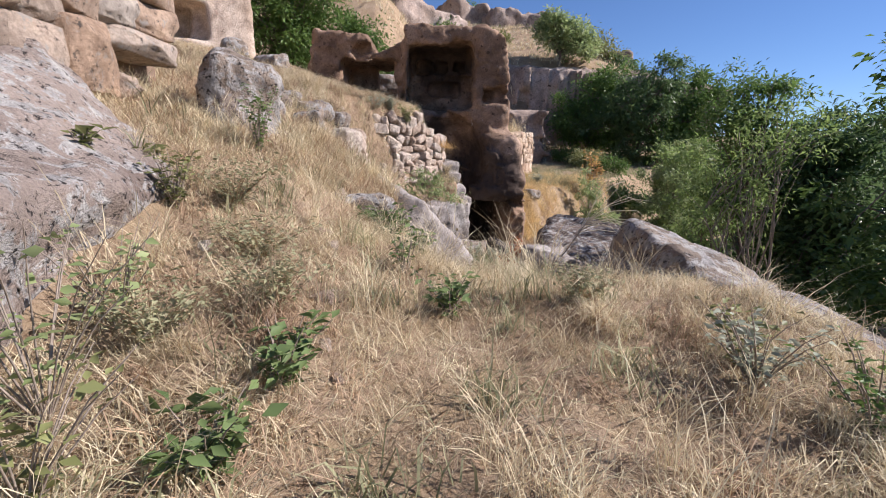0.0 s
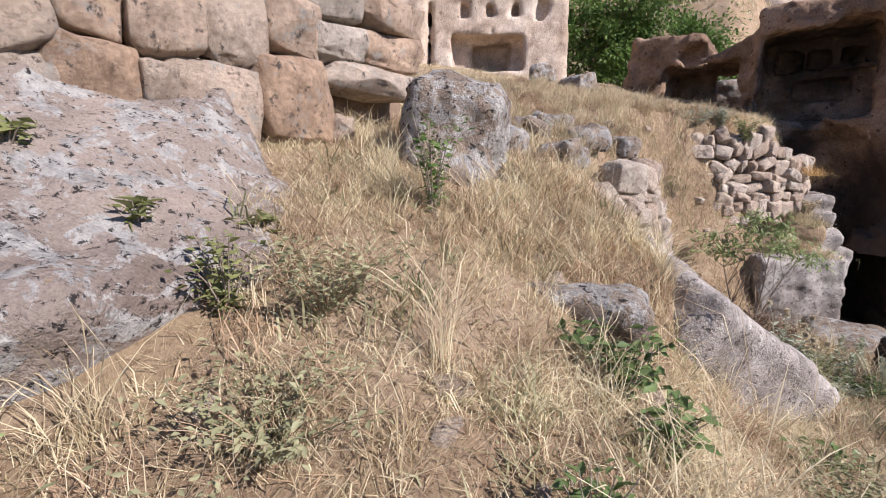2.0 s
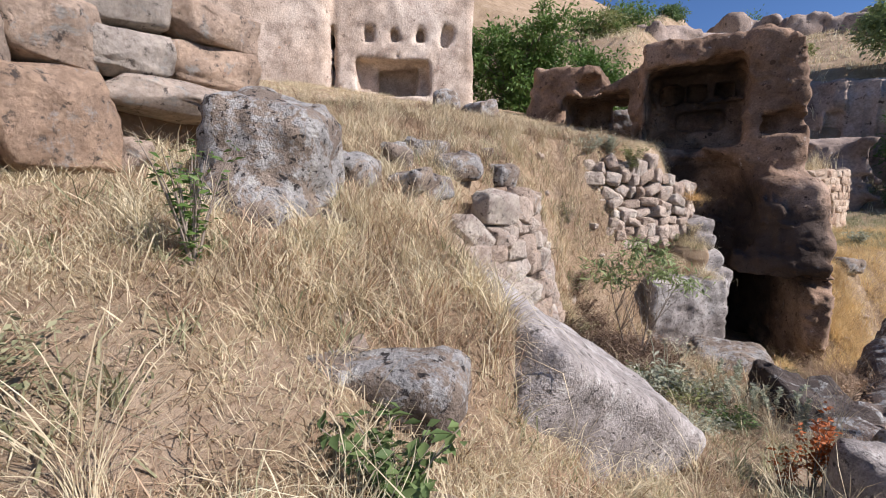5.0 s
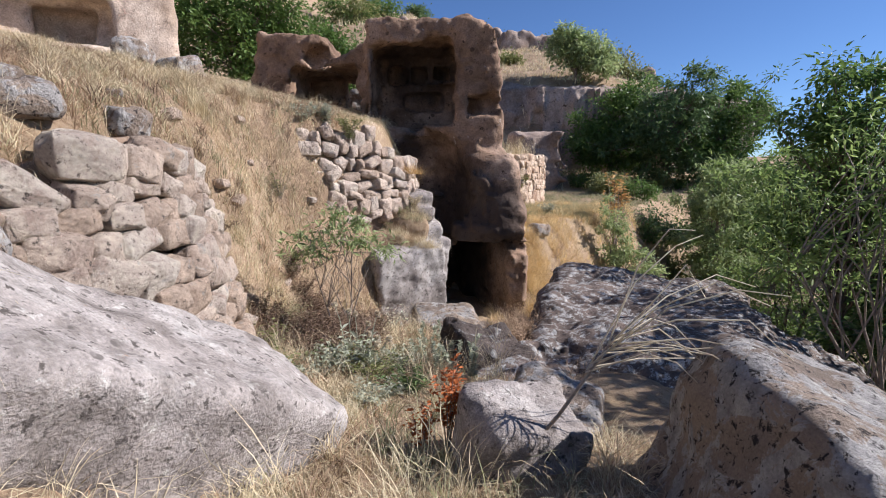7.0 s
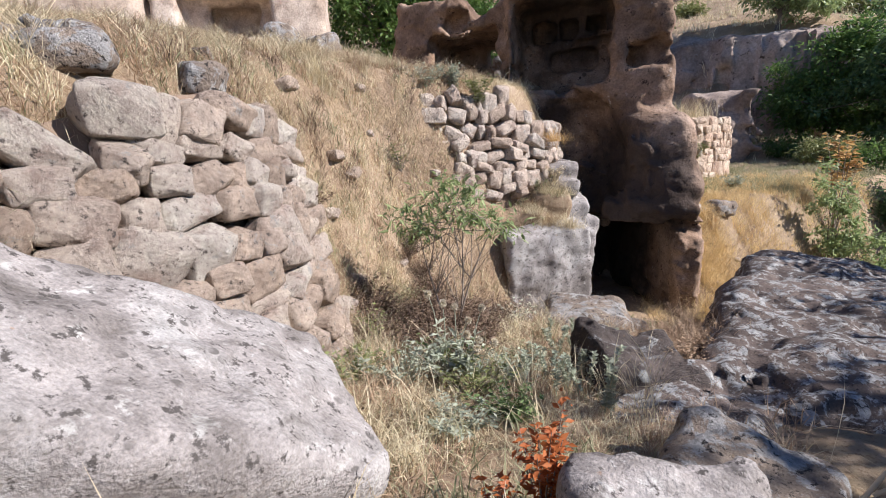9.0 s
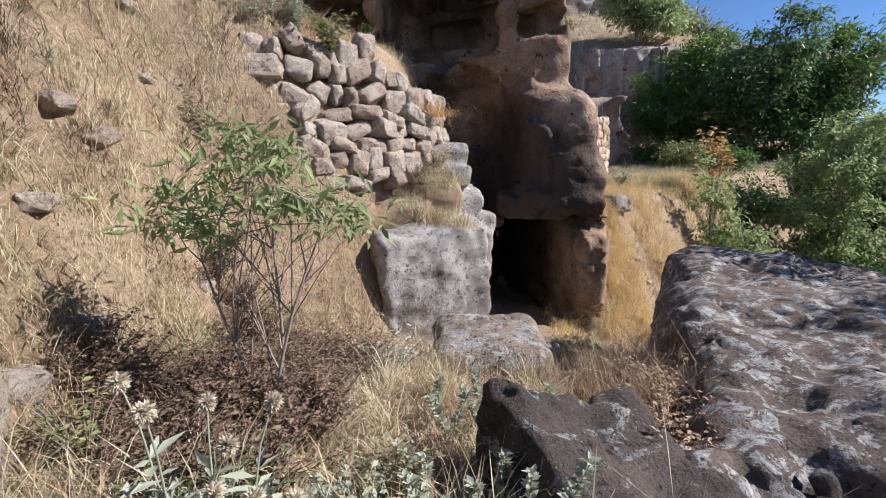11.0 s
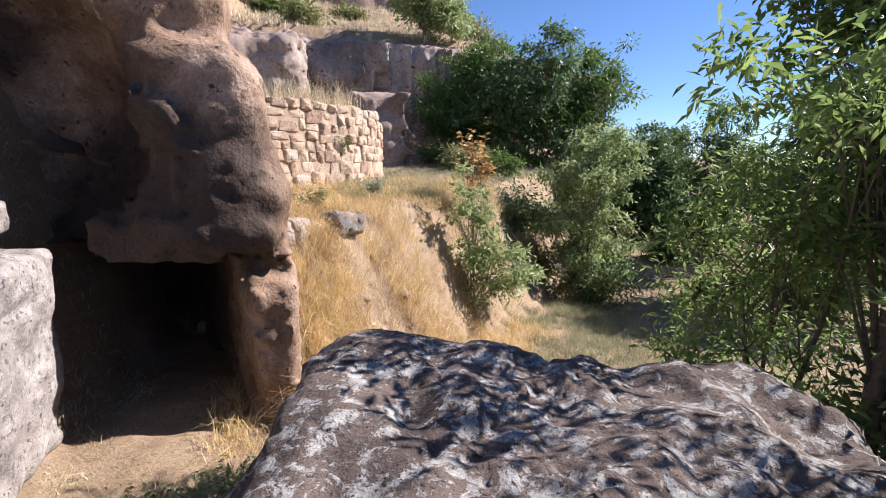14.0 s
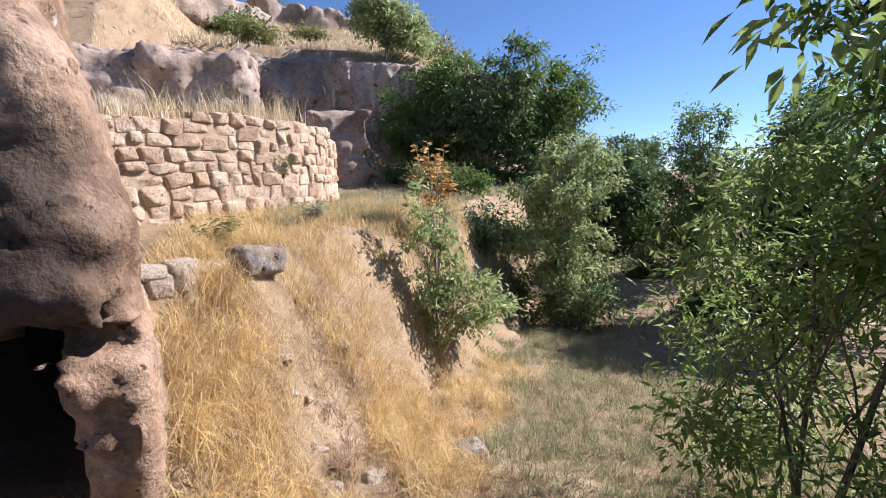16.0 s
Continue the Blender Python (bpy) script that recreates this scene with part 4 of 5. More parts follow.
def plant(name, x, y, h, spread, stems, leaves, size, mat, seed, label, category="plant", stem_mat=None, aspect=0.45, z=None, droop=0.3, lo=0.15, group="", stem_r=0.005):
    """A bushy herb or shrub: stems from one root, leaves along them."""
    rng = np.random.default_rng(seed)
    thing = empty_thing(name, pose(x, y, gz(x, y) if z is None else z), label, category, group)
    wood, pos, dr = Wood(), [], []
    per = max(1, leaves // stems)
    for s in range(stems):
        a = rng.uniform(0, 2 * np.pi)
        reach = spread * rng.uniform(0.25, 1.0)
        hh = h * rng.uniform(0.6, 1.0)
        tip = np.array([np.cos(a) * reach, np.sin(a) * reach, hh])
        ctrl = np.array([np.cos(a) * reach * 0.35, np.sin(a) * reach * 0.35, hh * 0.6])
        root = np.array([0, 0, -0.05])
        cur = lambda t: (1 - t) ** 2 * root + 2 * t * (1 - t) * ctrl + t * t * tip
        if stems <= 18:
            wood = Wood()
        wood.add([cur(t) for t in (0, 0.35, 0.7, 1)], [stem_r, stem_r * 0.8, stem_r * 0.6, stem_r * 0.3], 4)
        if stems <= 18:
            part("stem", wood.mesh("stem"), stem_mat or M_TWIG, thing)
        t = rng.uniform(lo, 1, per)
        for tt in t:
            pos.append(cur(tt) + rng.normal(0, 0.012, 3))
            b = rng.uniform(0, 2 * np.pi)
            dr.append((np.cos(b), np.sin(b), rng.uniform(-0.1, 0.7)))
    if stems > 18:
        tagged(part("stem_tangle", wood.mesh("stem_tangle"), stem_mat or M_TWIG, thing), kind="stuff")
    if leaves:
        part("foliage", leaf_mesh("foliage", np.array(pos), np.array(dr), size, rng, aspect, droop), mat, thing)
    return thing


# ---- walls of stone ----
WALLSTONES = material_set(STONES, M_STONE)
RUBBLE = material_set([stone_mesh(340 + k, True) for k in range(9)], M_STONE)
FARSTONES = material_set(STONES, M_FARSTONE)
BIGBLOCKS = material_set(BLOCKS, M_BLOCK)
MIDSTONES = material_set([stone_mesh(300 + k, True) for k in range(8)], M_STONE)
masonry("boulder_wall", [(-3.2, -0.4), (-3.1, 1.0), (-2.95, 2.25)], [1.5, 1.6, 1.7], [3.3, 3.2, 3.0], 0.55, 0.6, BIGBLOCKS, 5,
        "retaining wall of huge pinkish tuff blocks on the slope", lean=0.1, jitter=1.2)


def great_blocks():
    """The near end of the block wall: single huge blocks fitted by hand over a dark hollow."""
    rng = np.random.default_rng(6)
    thing = empty_thing("block_wall", pose(-2.8, 3.4, 1.6), "wall of fitted angular pinkish tuff blocks above a hollow", "wall")
    inv = thing.matrix_world.inverted()
    for y0, y1, z0, z1, tilt in ((2.05, 2.37, 1.72, 2.06, 4), (2.38, 2.82, 1.74, 2.1, -5), (2.1, 2.46, 2.08, 2.36, 6), (2.47, 2.79, 2.12, 2.46, -4), (2.8, 3.18, 2.06, 2.5, 6), (2.8, 2.97, 1.78, 2.05, 8), (2.93, 3.52, 1.5, 2.07, -9),
                                 (3.17, 3.64, 2.1, 2.6, 10), (3.53, 4.14, 1.62, 2.22, 12), (3.64, 4.12, 2.24, 2.66, -6), (3.98, 4.55, 2.28, 2.54, 4), (4.1, 5.06, 2.02, 2.27, -3), (4.54, 5.28, 2.3, 2.6, 5), (4.12, 4.3, 1.6, 1.85, 0),
                                 (2.1, 2.7, 2.42, 2.85, 5), (2.72, 3.3, 2.54, 2.95, -6), (3.32, 3.95, 2.66, 3.0, 4), (3.97, 4.6, 2.6, 2.95, -4), (4.62, 5.3, 2.6, 2.9, 3)):
        m = Matrix.LocRotScale((-2.98 - 0.16 * (z0 - 1.6) + rng.uniform(-0.05, 0.05), (y0 + y1) / 2, (z0 + z1) / 2), Euler((radians(tilt * 0.6), rng.normal(0, 0.05), rng.normal(0, 0.06))), (0.55, (y1 - y0) * 1.09, (z1 - z0) * 1.1))
        st = new("stone", BIGBLOCKS[rng.integers(len(BIGBLOCKS))])
        st.parent = thing
        st.matrix_local = inv @ m
    bm = bmesh.new()
    bmesh.ops.create_cube(bm, size=1.0, matrix=Matrix.Translation((-0.75, 0.2, 0.4)) @ Matrix.Diagonal((0.7, 3.4, 1.7, 1)))
    bmesh.ops.bevel(bm, geom=bm.edges[:], offset=0.08, segments=2, affect="EDGES")
    part("core", bm, M_MORTAR, thing, "earth behind the blocks")


great_blocks()
masonry("dry_stone_wall", [(-1.75, 5.35), (-1.25, 6.0), (-1.0, 6.7), (-0.98, 7.5), (-1.2, 8.3)], [0.75, 0.1, -0.6, -0.75, -0.8], [1.1, 1.25, 1.5, 1.6, 1.4], 0.32, 0.5, MIDSTONES, 8,
        "tumbled dry stone retaining wall beside the path", lean=0.22, jitter=1.4)
masonry("rubble_wall", [(-2.15, 11.55), (-1.3, 12.0), (-0.6, 12.7), (-0.1, 13.5), (-0.1, 14.6)], [0.6, 0.45, 0.3, 0.35, 0.5], [2.1, 2.15, 1.95, 1.6, 1.5], 0.3, 0.6, RUBBLE, 11,
        "thick rubble wall of rough tuff stones below the ruin", lean=0.06, jitter=1.9)
masonry("terrace_wall", [(-1.2, 19.9), (0.3, 21.0), (2.2, 22.5), (3.75, 23.9), (4.5, 25.2), (5.0, 27.0)], [-0.5, -0.45, -0.45, -0.4, -0.4, -0.3], [1.75, 1.8, 2.05, 2.2, 2.1, 1.9], 0.42, 1.0, FARSTONES, 14,
        "tall curved terrace wall of coursed tuff stones", limit=330, jitter=0.6, core=-0.3, fill=M_LIME)
masonry("broken_wall", [(2.2, 15.9), (2.75, 16.4), (3.0, 17.0)], [-1.0, -0.8, -0.7], [-0.1, -0.25, -0.4], 0.26, 0.4, WALLSTONES, 17, "low remnant of wall beside the ruin")


# ---- trees ----
def seat(x, y):
    return (x, y, gz(x, y) - 0.05)


tree("pale_tree", seat(12.45, 24.4), [(0, 0, 4.6, 1.7, 1.5, 1.0), (0.5, 0, 5.7, 1.1, 1.1, 0.8), (-0.5, 0, 3.2, 1.9, 1.6, 0.7), (0.2, 0, 2.1, 1.8, 1.5, 0.5)], 13000, 0.17, M_LEAFPALE, 1,
     "young acacia tree with pale feathery leaves in the dell", trunk_r=0.09, clumps=120, clump_r=0.27, aspect=0.4)
for k, (x, y, s) in enumerate([(15, 36, 1.1), (19, 37, 1.1), (24, 38, 0.95), (11.8, 38.5, 0.95), (28, 40, 0.95), (17, 33, 0.6), (22, 33, 0.7)]):
    tree("tree", seat(x, y), [(0, 0, 4.3 * s, 2.9 * s, 2.4 * s, 2.0 * s), (1.2 * s, 0, 6.0 * s, 1.6 * s, 1.6 * s, 1.6 * s), (-1.3 * s, 0, 2.8 * s, 2.6 * s, 2.0 * s, 1.6 * s), (0.9 * s, 0, 1.4 * s, 2.8 * s, 2.0 * s, 1.2 * s)], 15000, 0.26, (M_LEAFDARK, M_LEAF)[k % 2], 20 + k,
         "broad dark green tree below the far cliff", trunk_r=0.22, clumps=230, clump_r=0.42, group="trees below the cliff")
for k, (x, y, s) in enumerate([(18.5, 20.5, 0.85), (15.5, 9, 0.95), (21.5, 22.5, 0.95), (20, 12, 1.1), (14.5, 4.5, 0.9), (22, 28, 0.95), (10.6, 12.4, 0.7), (10.6, 7.6, 1.15), (10.5, 5.5, 0.75)]):
    tree("tree", seat(x, y), [(0, 0, 4.6 * s, 2.3 * s, 2.3 * s, 2.0 * s), (0.5 * s, 0.6 * s, 7.0 * s, 1.5 * s, 1.5 * s, 1.6 * s), (-0.9 * s, -0.3, 2.6 * s, 2.2 * s, 2.2 * s, 1.5 * s), (0.3, 0.3, 1.2 * s, 2.2 * s, 2.2 * s, 1.0 * s)], 17000, 0.19, (M_LEAFDARK, M_LEAF)[k % 2], 30 + k,
         "tall leafy tree on the shaded side of the dell", trunk_r=0.2, clumps=210, clump_r=0.38, forks=2, group="trees in the dell")
bz = 6.0 - gz(-7.2, 21.5)
tree("tree", seat(-7.2, 21.5), [(0, 0, bz, 2.2, 1.8, 1.8), (1.0, 0, bz + 1.6, 1.5, 1.4, 1.2), (-1.5, 0, bz + 1.0, 1.8, 1.8, 1.6), (1.2, 0, bz - 1.4, 1.8, 1.6, 1.3)], 24000, 0.18, M_LEAF, 44,
     "full green tree behind the rock tower", trunk_r=0.22, clumps=170, clump_r=0.45)
ash = seat(8.5, 13.9)
tree("ash_tree", ash, [(0.1, 0.3, 3.6, 1.1, 1.1, 0.8), (0.6, -0.3, 4.6, 0.9, 1.0, 0.6), (-0.1, 0.5, 2.6, 1.05, 1.2, 0.9), (0.1, 0.3, 1.5, 1.15, 1.2, 0.8), (0.2, 0.2, 0.7, 1.2, 1.2, 0.5), (-2.1, -1.7, 4.5, 0.7, 0.6, 0.4)], 8500, 0.13, M_ASH, 47,
     "young ash tree with drooping narrow leaflets beside the great boulder", trunk_r=0.06, clumps=170, clump_r=0.25, forks=3, aspect=0.3, split=True)
tree("ash_tree", seat(7.7, 10.2), [(-0.9, 0.3, 3.6, 1.0, 0.9, 0.7), (-0.4, 0.9, 2.7, 1.0, 0.8, 0.7), (0.2, 0.5, 4.6, 1.2, 1.2, 0.8), (-1.6, 0.5, 3.0, 0.7, 0.5, 0.4)], 2600, 0.13, M_ASH, 49,
     "leaning ash tree with long bare limbs over the great boulder", trunk_r=0.07, clumps=90, clump_r=0.25, forks=4, aspect=0.3, split=True, bark=M_TWIG)
tree("bank_shrub", seat(6.3, 19.4), [(0, 0, 1.5, 0.7, 0.6, 1.0), (0.6, 0, 0.8, 0.9, 0.6, 0.6), (-0.1, 0, 2.7, 0.4, 0.35, 0.6), (1.2, 0.3, 0.5, 0.7, 0.6, 0.5)], 3600, 0.13, M_LEAFPALE, 50,
     "leafy shrub of fresh green shoots on the bank", "shrub", trunk_r=0.03, clumps=75, clump_r=0.17, forks=4)
sz = -gz(-0.45, 9.2)
tree("sapling", seat(-0.45, 9.2), [(0.25, 0.0, sz + 0.55, 0.4, 0.35, 0.26), (-0.35, 0.1, sz + 0.4, 0.32, 0.3, 0.2), (0.55, 0.0, sz + 0.35, 0.25, 0.25, 0.15), (0.1, 0.0, sz + 0.75, 0.22, 0.22, 0.14)], 850, 0.1, M_LEAFPALE, 53,
     "thin ash sapling with pale green leaves on the slope", "sapling", trunk_r=0.024, clumps=46, clump_r=0.12, forks=3, aspect=0.27, bark=M_TWIG, split=True)

tree("poplar_tree", seat(8.8, 12.8), [(0, 0.4, 4.8, 1.2, 1.2, 1.0), (0.2, 0.5, 6.2, 1.0, 1.0, 0.8), (-0.6, 0.7, 5.6, 0.8, 0.8, 0.5), (0.3, 0.4, 3.4, 1.2, 1.0, 0.7)], 7500, 0.14, M_LEAF, 48,
     "tall leafy tree with an open crown in the dell", trunk_r=0.12, clumps=120, clump_r=0.27)
bz = 5.4 - gz(-4.3, 23.0)
tree("tree", seat(-4.3, 23.0), [(0, 0, bz, 1.9, 1.6, 1.6), (-0.9, 0, bz + 0.8, 1.5, 1.4, 1.1), (0.6, 0, bz - 1.5, 1.7, 1.5, 1.2)], 15000, 0.18, M_LEAF, 45,
     "leafy green tree behind the ruin", trunk_r=0.18, clumps=120, clump_r=0.45)

# ---- bushes on the far hill and cliff top ----
rng_hill = np.random.default_rng(77)
tree("cliff_tree", (10.3, 44.5, gz(10.3, 44.5) - 0.3), [(0, 0, 2.4, 2.6, 1.5, 1.5), (2.0, 0, 1.6, 1.8, 1.4, 1.2), (-1.0, 0, 3.4, 1.4, 1.2, 0.9)], 9000, 0.3, M_LEAFPALE, 78, "bright green tree on the cliff top", trunk_r=0.15, clumps=90, clump_r=0.5)
for k in range(26):
    x, y = rng_hill.uniform(-14, 26), rng_hill.uniform(47, 80)
    s = rng_hill.uniform(0.8, 2.0)
    tree("hill_bush", (x, y, gz(x, y) - 0.2), [(0, 0, 0.7 * s, 1.3 * s, 1.1 * s, 0.7 * s)], 1300, 0.34, (M_LEAFOLIVE, M_LEAF, M_LEAFDARK)[k % 3], 80 + k,
         "scrubby bush on the dry far hillside", "bush", trunk_r=0.08, clumps=24, clump_r=0.5 * s, group="bushes on the hill")
for k in range(30):
    x, y = rng_hill.uniform(9, 21), rng_hill.uniform(23, 36)
    s = rng_hill.uniform(0.5, 1.1)
    tree("dell_bush", seat(x, y), [(0, 0, 0.7 * s, 1.2 * s, 1.1 * s, 0.7 * s)], 1800, 0.16, (M_LEAF, M_LEAFDARK, M_LEAFOLIVE)[k % 3], 120 + k,
         "low leafy bush in the shaded dell", "bush", trunk_r=0.05, clumps=24, clump_r=0.4 * s, group="bushes in the dell")

# ---- dry grass ----
xy, z = scatter(230000, -2.6, 2.2, -1.0, 8.0, 59, power=-0.6)
blades("straw_litter", xy, z, (0.05, 0.2), 0.006, 1.4, M_STRAW2, 60, "flattened brown straw littering the path", seg_n=1)
xy, z = scatter(160000, -2.4, 2.0, 0.0, 6.0, 57, power=-0.3)
blades("straw_mat", xy, z, (0.05, 0.17), 0.004, 0.9, M_STRAW, 58, "dense mat of short dry grass", seg_n=1)
xy, z = tufts(3800, 34, 0.13, -3.2, 2.4, -1.5, 9.5, 61)
blades("dry_grass", xy, z, (0.07, 0.28), 0.0045, 1.5, M_STRAW, 62, "dry yellow grass in tufts along the path")
xy, z = tufts(12000, 22, 0.2, -10, 0.8, 3.5, 16.5, 63, power=0.0)
blades("dry_grass", xy, z, (0.06, 0.26), 0.006, 1.3, M_STRAW, 64, "dry yellow grass on the hillside")
xy, z = tufts(5200, 26, 0.2, -6, 0.6, 4.0, 13.5, 163, clump=0.9, power=0.1)
blades("brown_grass", xy, z, (0.1, 0.34), 0.006, 1.1, M_STRAW2, 164, "patches of brown withered grass on the hillside")
xy, z = tufts(1500, 26, 0.18, -6, 0.6, 7.0, 13.5, 263, clump=1.1, power=0.35)
blades("grey_herbs", xy, z, (0.08, 0.26), 0.009, 0.9, M_GREYGRASS, 264, "grey-green herbs scattered on the hillside")
xy, z = tufts(1500, 70, 0.13, -6, 0.5, 4.0, 14.0, 361, clump=1.6, power=0.15)
blades("tussocks", xy, z, (0.16, 0.4), 0.006, 0.75, M_STRAW, 362, "springy pale tussocks standing out of the hillside straw", seg_n=3)
xy, z = tufts(1100, 60, 0.12, -6, 0.5, 4.0, 14.0, 363, clump=1.4, power=0.25)
blades("tussocks", xy, z, (0.12, 0.34), 0.006, 0.9, M_STRAW2, 364, "brown withered tussocks on the hillside", seg_n=3)
xy, z = tufts(600, 70, 0.12, -6, 0.5, 6.5, 14.0, 365, clump=1.1, power=0.35)
blades("tussocks", xy, z, (0.1, 0.28), 0.007, 0.9, M_DRYSTEM, 366, "dark dead tussocks on the hillside", seg_n=3)
trail = lambda y: np.interp(y, [-0.6, 1.4, 2.6, 3.3, 4.1, 5, 6.2, 7], [0.05, 0.18, 0.3, 0.9, 1.5, 1.35, 1.07, 1.1])
off_trail = lambda x, y: np.abs(x - trail(y)) > 0.5
xy, z = tufts(900, 90, 0.12, -2.3, 2.3, -0.6, 7.0, 367, clump=1.8, power=0.1, keep=off_trail)
blades("tussocks", xy, z, (0.12, 0.32), 0.004, 1.0, M_STRAW, 368, "tangled pale tussocks beside the path", seg_n=3)
xy, z = tufts(500, 70, 0.12, -2.3, 2.3, -0.6, 7.0, 369, clump=1.5, power=0.25, keep=off_trail)
blades("tussocks", xy, z, (0.1, 0.26), 0.0045, 1.1, M_STRAW2, 370, "tangled brown tussocks beside the path", seg_n=3)
xy, z = tufts(330, 50, 0.12, -2.0, 2.2, -0.5, 11.5, 71, power=0.35)
blades("tall_grass", xy, z, (0.25, 0.55), 0.0026, 0.45, M_STRAW, 72, "taller pale grass stalks with seed heads standing in clumps", seg_n=4, heads=0.7)
xy, z = tufts(900, 26, 0.16, -2.4, 2.2, -0.5, 11.5, 73, power=0.3)
blades("grey_herbs", xy, z, (0.1, 0.32), 0.009, 0.7, M_GREYGRASS, 74, "grey-green low herbs among the dry grass")
xy, z = tufts(1500, 22, 0.2, -1.6, 2.6, 7.5, 13.5, 75)
blades("brown_grass", xy, z, (0.15, 0.4), 0.006, 0.6, M_STRAW2, 76, "shaded brown grass before the cave mouth")
keep_bank = lambda x, y: seg(x, y, (2.2, 15.6), (7.6, 22.5)) > -2.6 + 0.8 * vnoise(np.stack([x, y, 0 * x], 1), 9)
bank_line = lambda y: np.interp(y, [14.6, 15.2, 16.0, 16.9, 17.4], [5.0, 4.7, 4.25, 4.0, 3.7])
not_gully = lambda x, y: keep_bank(x, y) & ((np.abs(x - bank_line(y)) > 0.5 + 0.3 * vnoise(np.stack([x * 1.7, y * 1.7, 0 * x], 1), 12)) | (y > 17.2))
xy, z = tufts(3600, 26, 0.2, 1.8, 8.5, 14.3, 25, 65, power=0.0, keep=not_gully)
blades("golden_grass", xy, z, (0.15, 0.5), 0.008, 0.9, M_GOLD, 66, "golden dry grass on the bank and terrace")
xy, z = tufts(260, 110, 0.24, 2.5, 6.2, 14.6, 17.4, 371, power=0.2, keep=not_gully)
blades("golden_grass", xy, z, (0.25, 0.55), 0.007, 1.0, M_GOLD, 372, "bushy golden clumps on the bank", seg_n=3)
xy, z = tufts(300, 60, 0.18, 2.6, 6.5, 14.4, 18.0, 373, power=0.3)
blades("brown_grass", xy, z, (0.12, 0.4), 0.007, 1.0, M_STRAW2, 374, "brown withered clumps on the bank", seg_n=3)
xy, z = tufts(420, 80, 0.28, 2.6, 5.6, 14.7, 18.2, 165, power=0.0, keep=not_gully)
blades("golden_grass", xy, z, (0.3, 0.7), 0.006, 0.9, M_GOLD, 166, "thick golden tufts spilling down the bank")
off_bank = lambda x, y: ~keep_bank(x, y) | (y > 20)
xy, z = tufts(5200, 18, 0.3, 3, 17, 12, 34, 67, keep=off_bank)
blades("dell_grass", xy, z, (0.12, 0.4), 0.011, 0.6, M_GREYGRASS, 68, "grey-green grass and herbs in the dell")
xy, z = tufts(5000, 26, 0.22, 3.5, 12, 12.5, 24, 167, keep=off_bank)
blades("dell_grass", xy, z, (0.12, 0.4), 0.009, 0.7, M_GREYGRASS, 168, "grey-green grass on the near side of the dell")
xy, z = tufts(3000, 20, 0.5, -16, 30, 34, 80, 69)
blades("hill_grass", xy, z, (0.3, 0.8), 0.04, 0.5, M_STRAW, 70, "dry grass on the far hillside")


def tuft_on(x, y, z, n, r, hr, mat, seed, label, lean=0.5, width=0.005):
    """A tuft of grass rooted on a ledge or a wall top."""
    rng = np.random.default_rng(seed)
    p = np.column_stack([x + rng.normal(0, r, n), y + rng.normal(0, r, n)])
    return blades("grass_tuft", p, np.full(n, z), hr, width, lean, mat, seed, label, "grass", kind="stuff")


def top_of(x, y, z0, z1):
    """The highest point of the rocks over a place, between two heights."""
    zz = np.arange(z1, z0, -0.02)
    p = np.column_stack([np.full(len(zz), x), np.full(len(zz), y), zz])
    hit = np.zeros(len(zz), bool)
    for shape, lo, hi in BODIES:
        if lo[0] < x < hi[0] and lo[1] < y < hi[1]:
            hit |= shape(p) < 0
    return float(zz[hit.argmax()]) if hit.any() else None


rng_l = np.random.default_rng(299)
for k in range(34):
    x, y = rng_l.uniform(-1.4, 0.45), rng_l.uniform(12.75, 14.0)
    z = top_of(x, y, -1.0, 0.55)
    if z is not None:
        tuft_on(x, y, z, 190, 0.11, (0.14, 0.42), (M_STRAW, M_STRAW, M_STRAW2, M_GREYGRASS)[k % 4], 800 + k, "straw tufts on the ledge over the pale rock", 0.9)
tuft_on(0.02, 13.55, 1.25, 300, 0.12, (0.25, 0.5), M_TAN, 310, "dry tuft hanging from the end of the rubble wall", 1.0)
for k in range(12):
    tuft_on(-1.0 + 0.42 * k, 20.35 + 0.36 * k, 1.7 + 0.04 * k, 160, 0.25, (0.3, 0.9), M_STRAW, 320 + k, "tall dry grass on the top of the terrace wall", 0.35, 0.012)
for k, (x, y, z) in enumerate([(2.15, 9.7, 0), (2.1, 10.2, 0), (1.9, 9.5, 0), (1.75, 10.0, 0), (2.2, 10.7, 0)]):
    tuft_on(x, y, gz(x, y), 500, 0.2, (0.3, 0.6), M_STRAW2, 340 + k, "brown dry tuft beside the great boulder", 0.6, 0.004)

# ---- plants near the path ----
for k, (x, y, h, s, n, sz, mt) in enumerate([(-0.55, 1.5, 0.24, 0.24, 90, 0.1, M_HERB), (-0.64, 1.1, 0.2, 0.2, 60, 0.1, M_HERB), (0.1, 2.4, 0.25, 0.25, 80, 0.09, M_HERB), (-0.42, 3.75, 0.3, 0.3, 130, 0.11, M_HERB),
                                             (-0.15, 3.55, 0.22, 0.2, 60, 0.1, M_HERB), (0.35, 4.9, 0.2, 0.25, 60, 0.09, M_HERB), (-0.2, 2.9, 0.3, 0.15, 40, 0.08, M_HERB)]):
    plant("green_herb", x, y, h, s, 16, int(n * 2.2), sz * 0.62, mt, 400 + k, "broad-leaved green herb growing in the dry grass", aspect=0.5, group="green herbs")
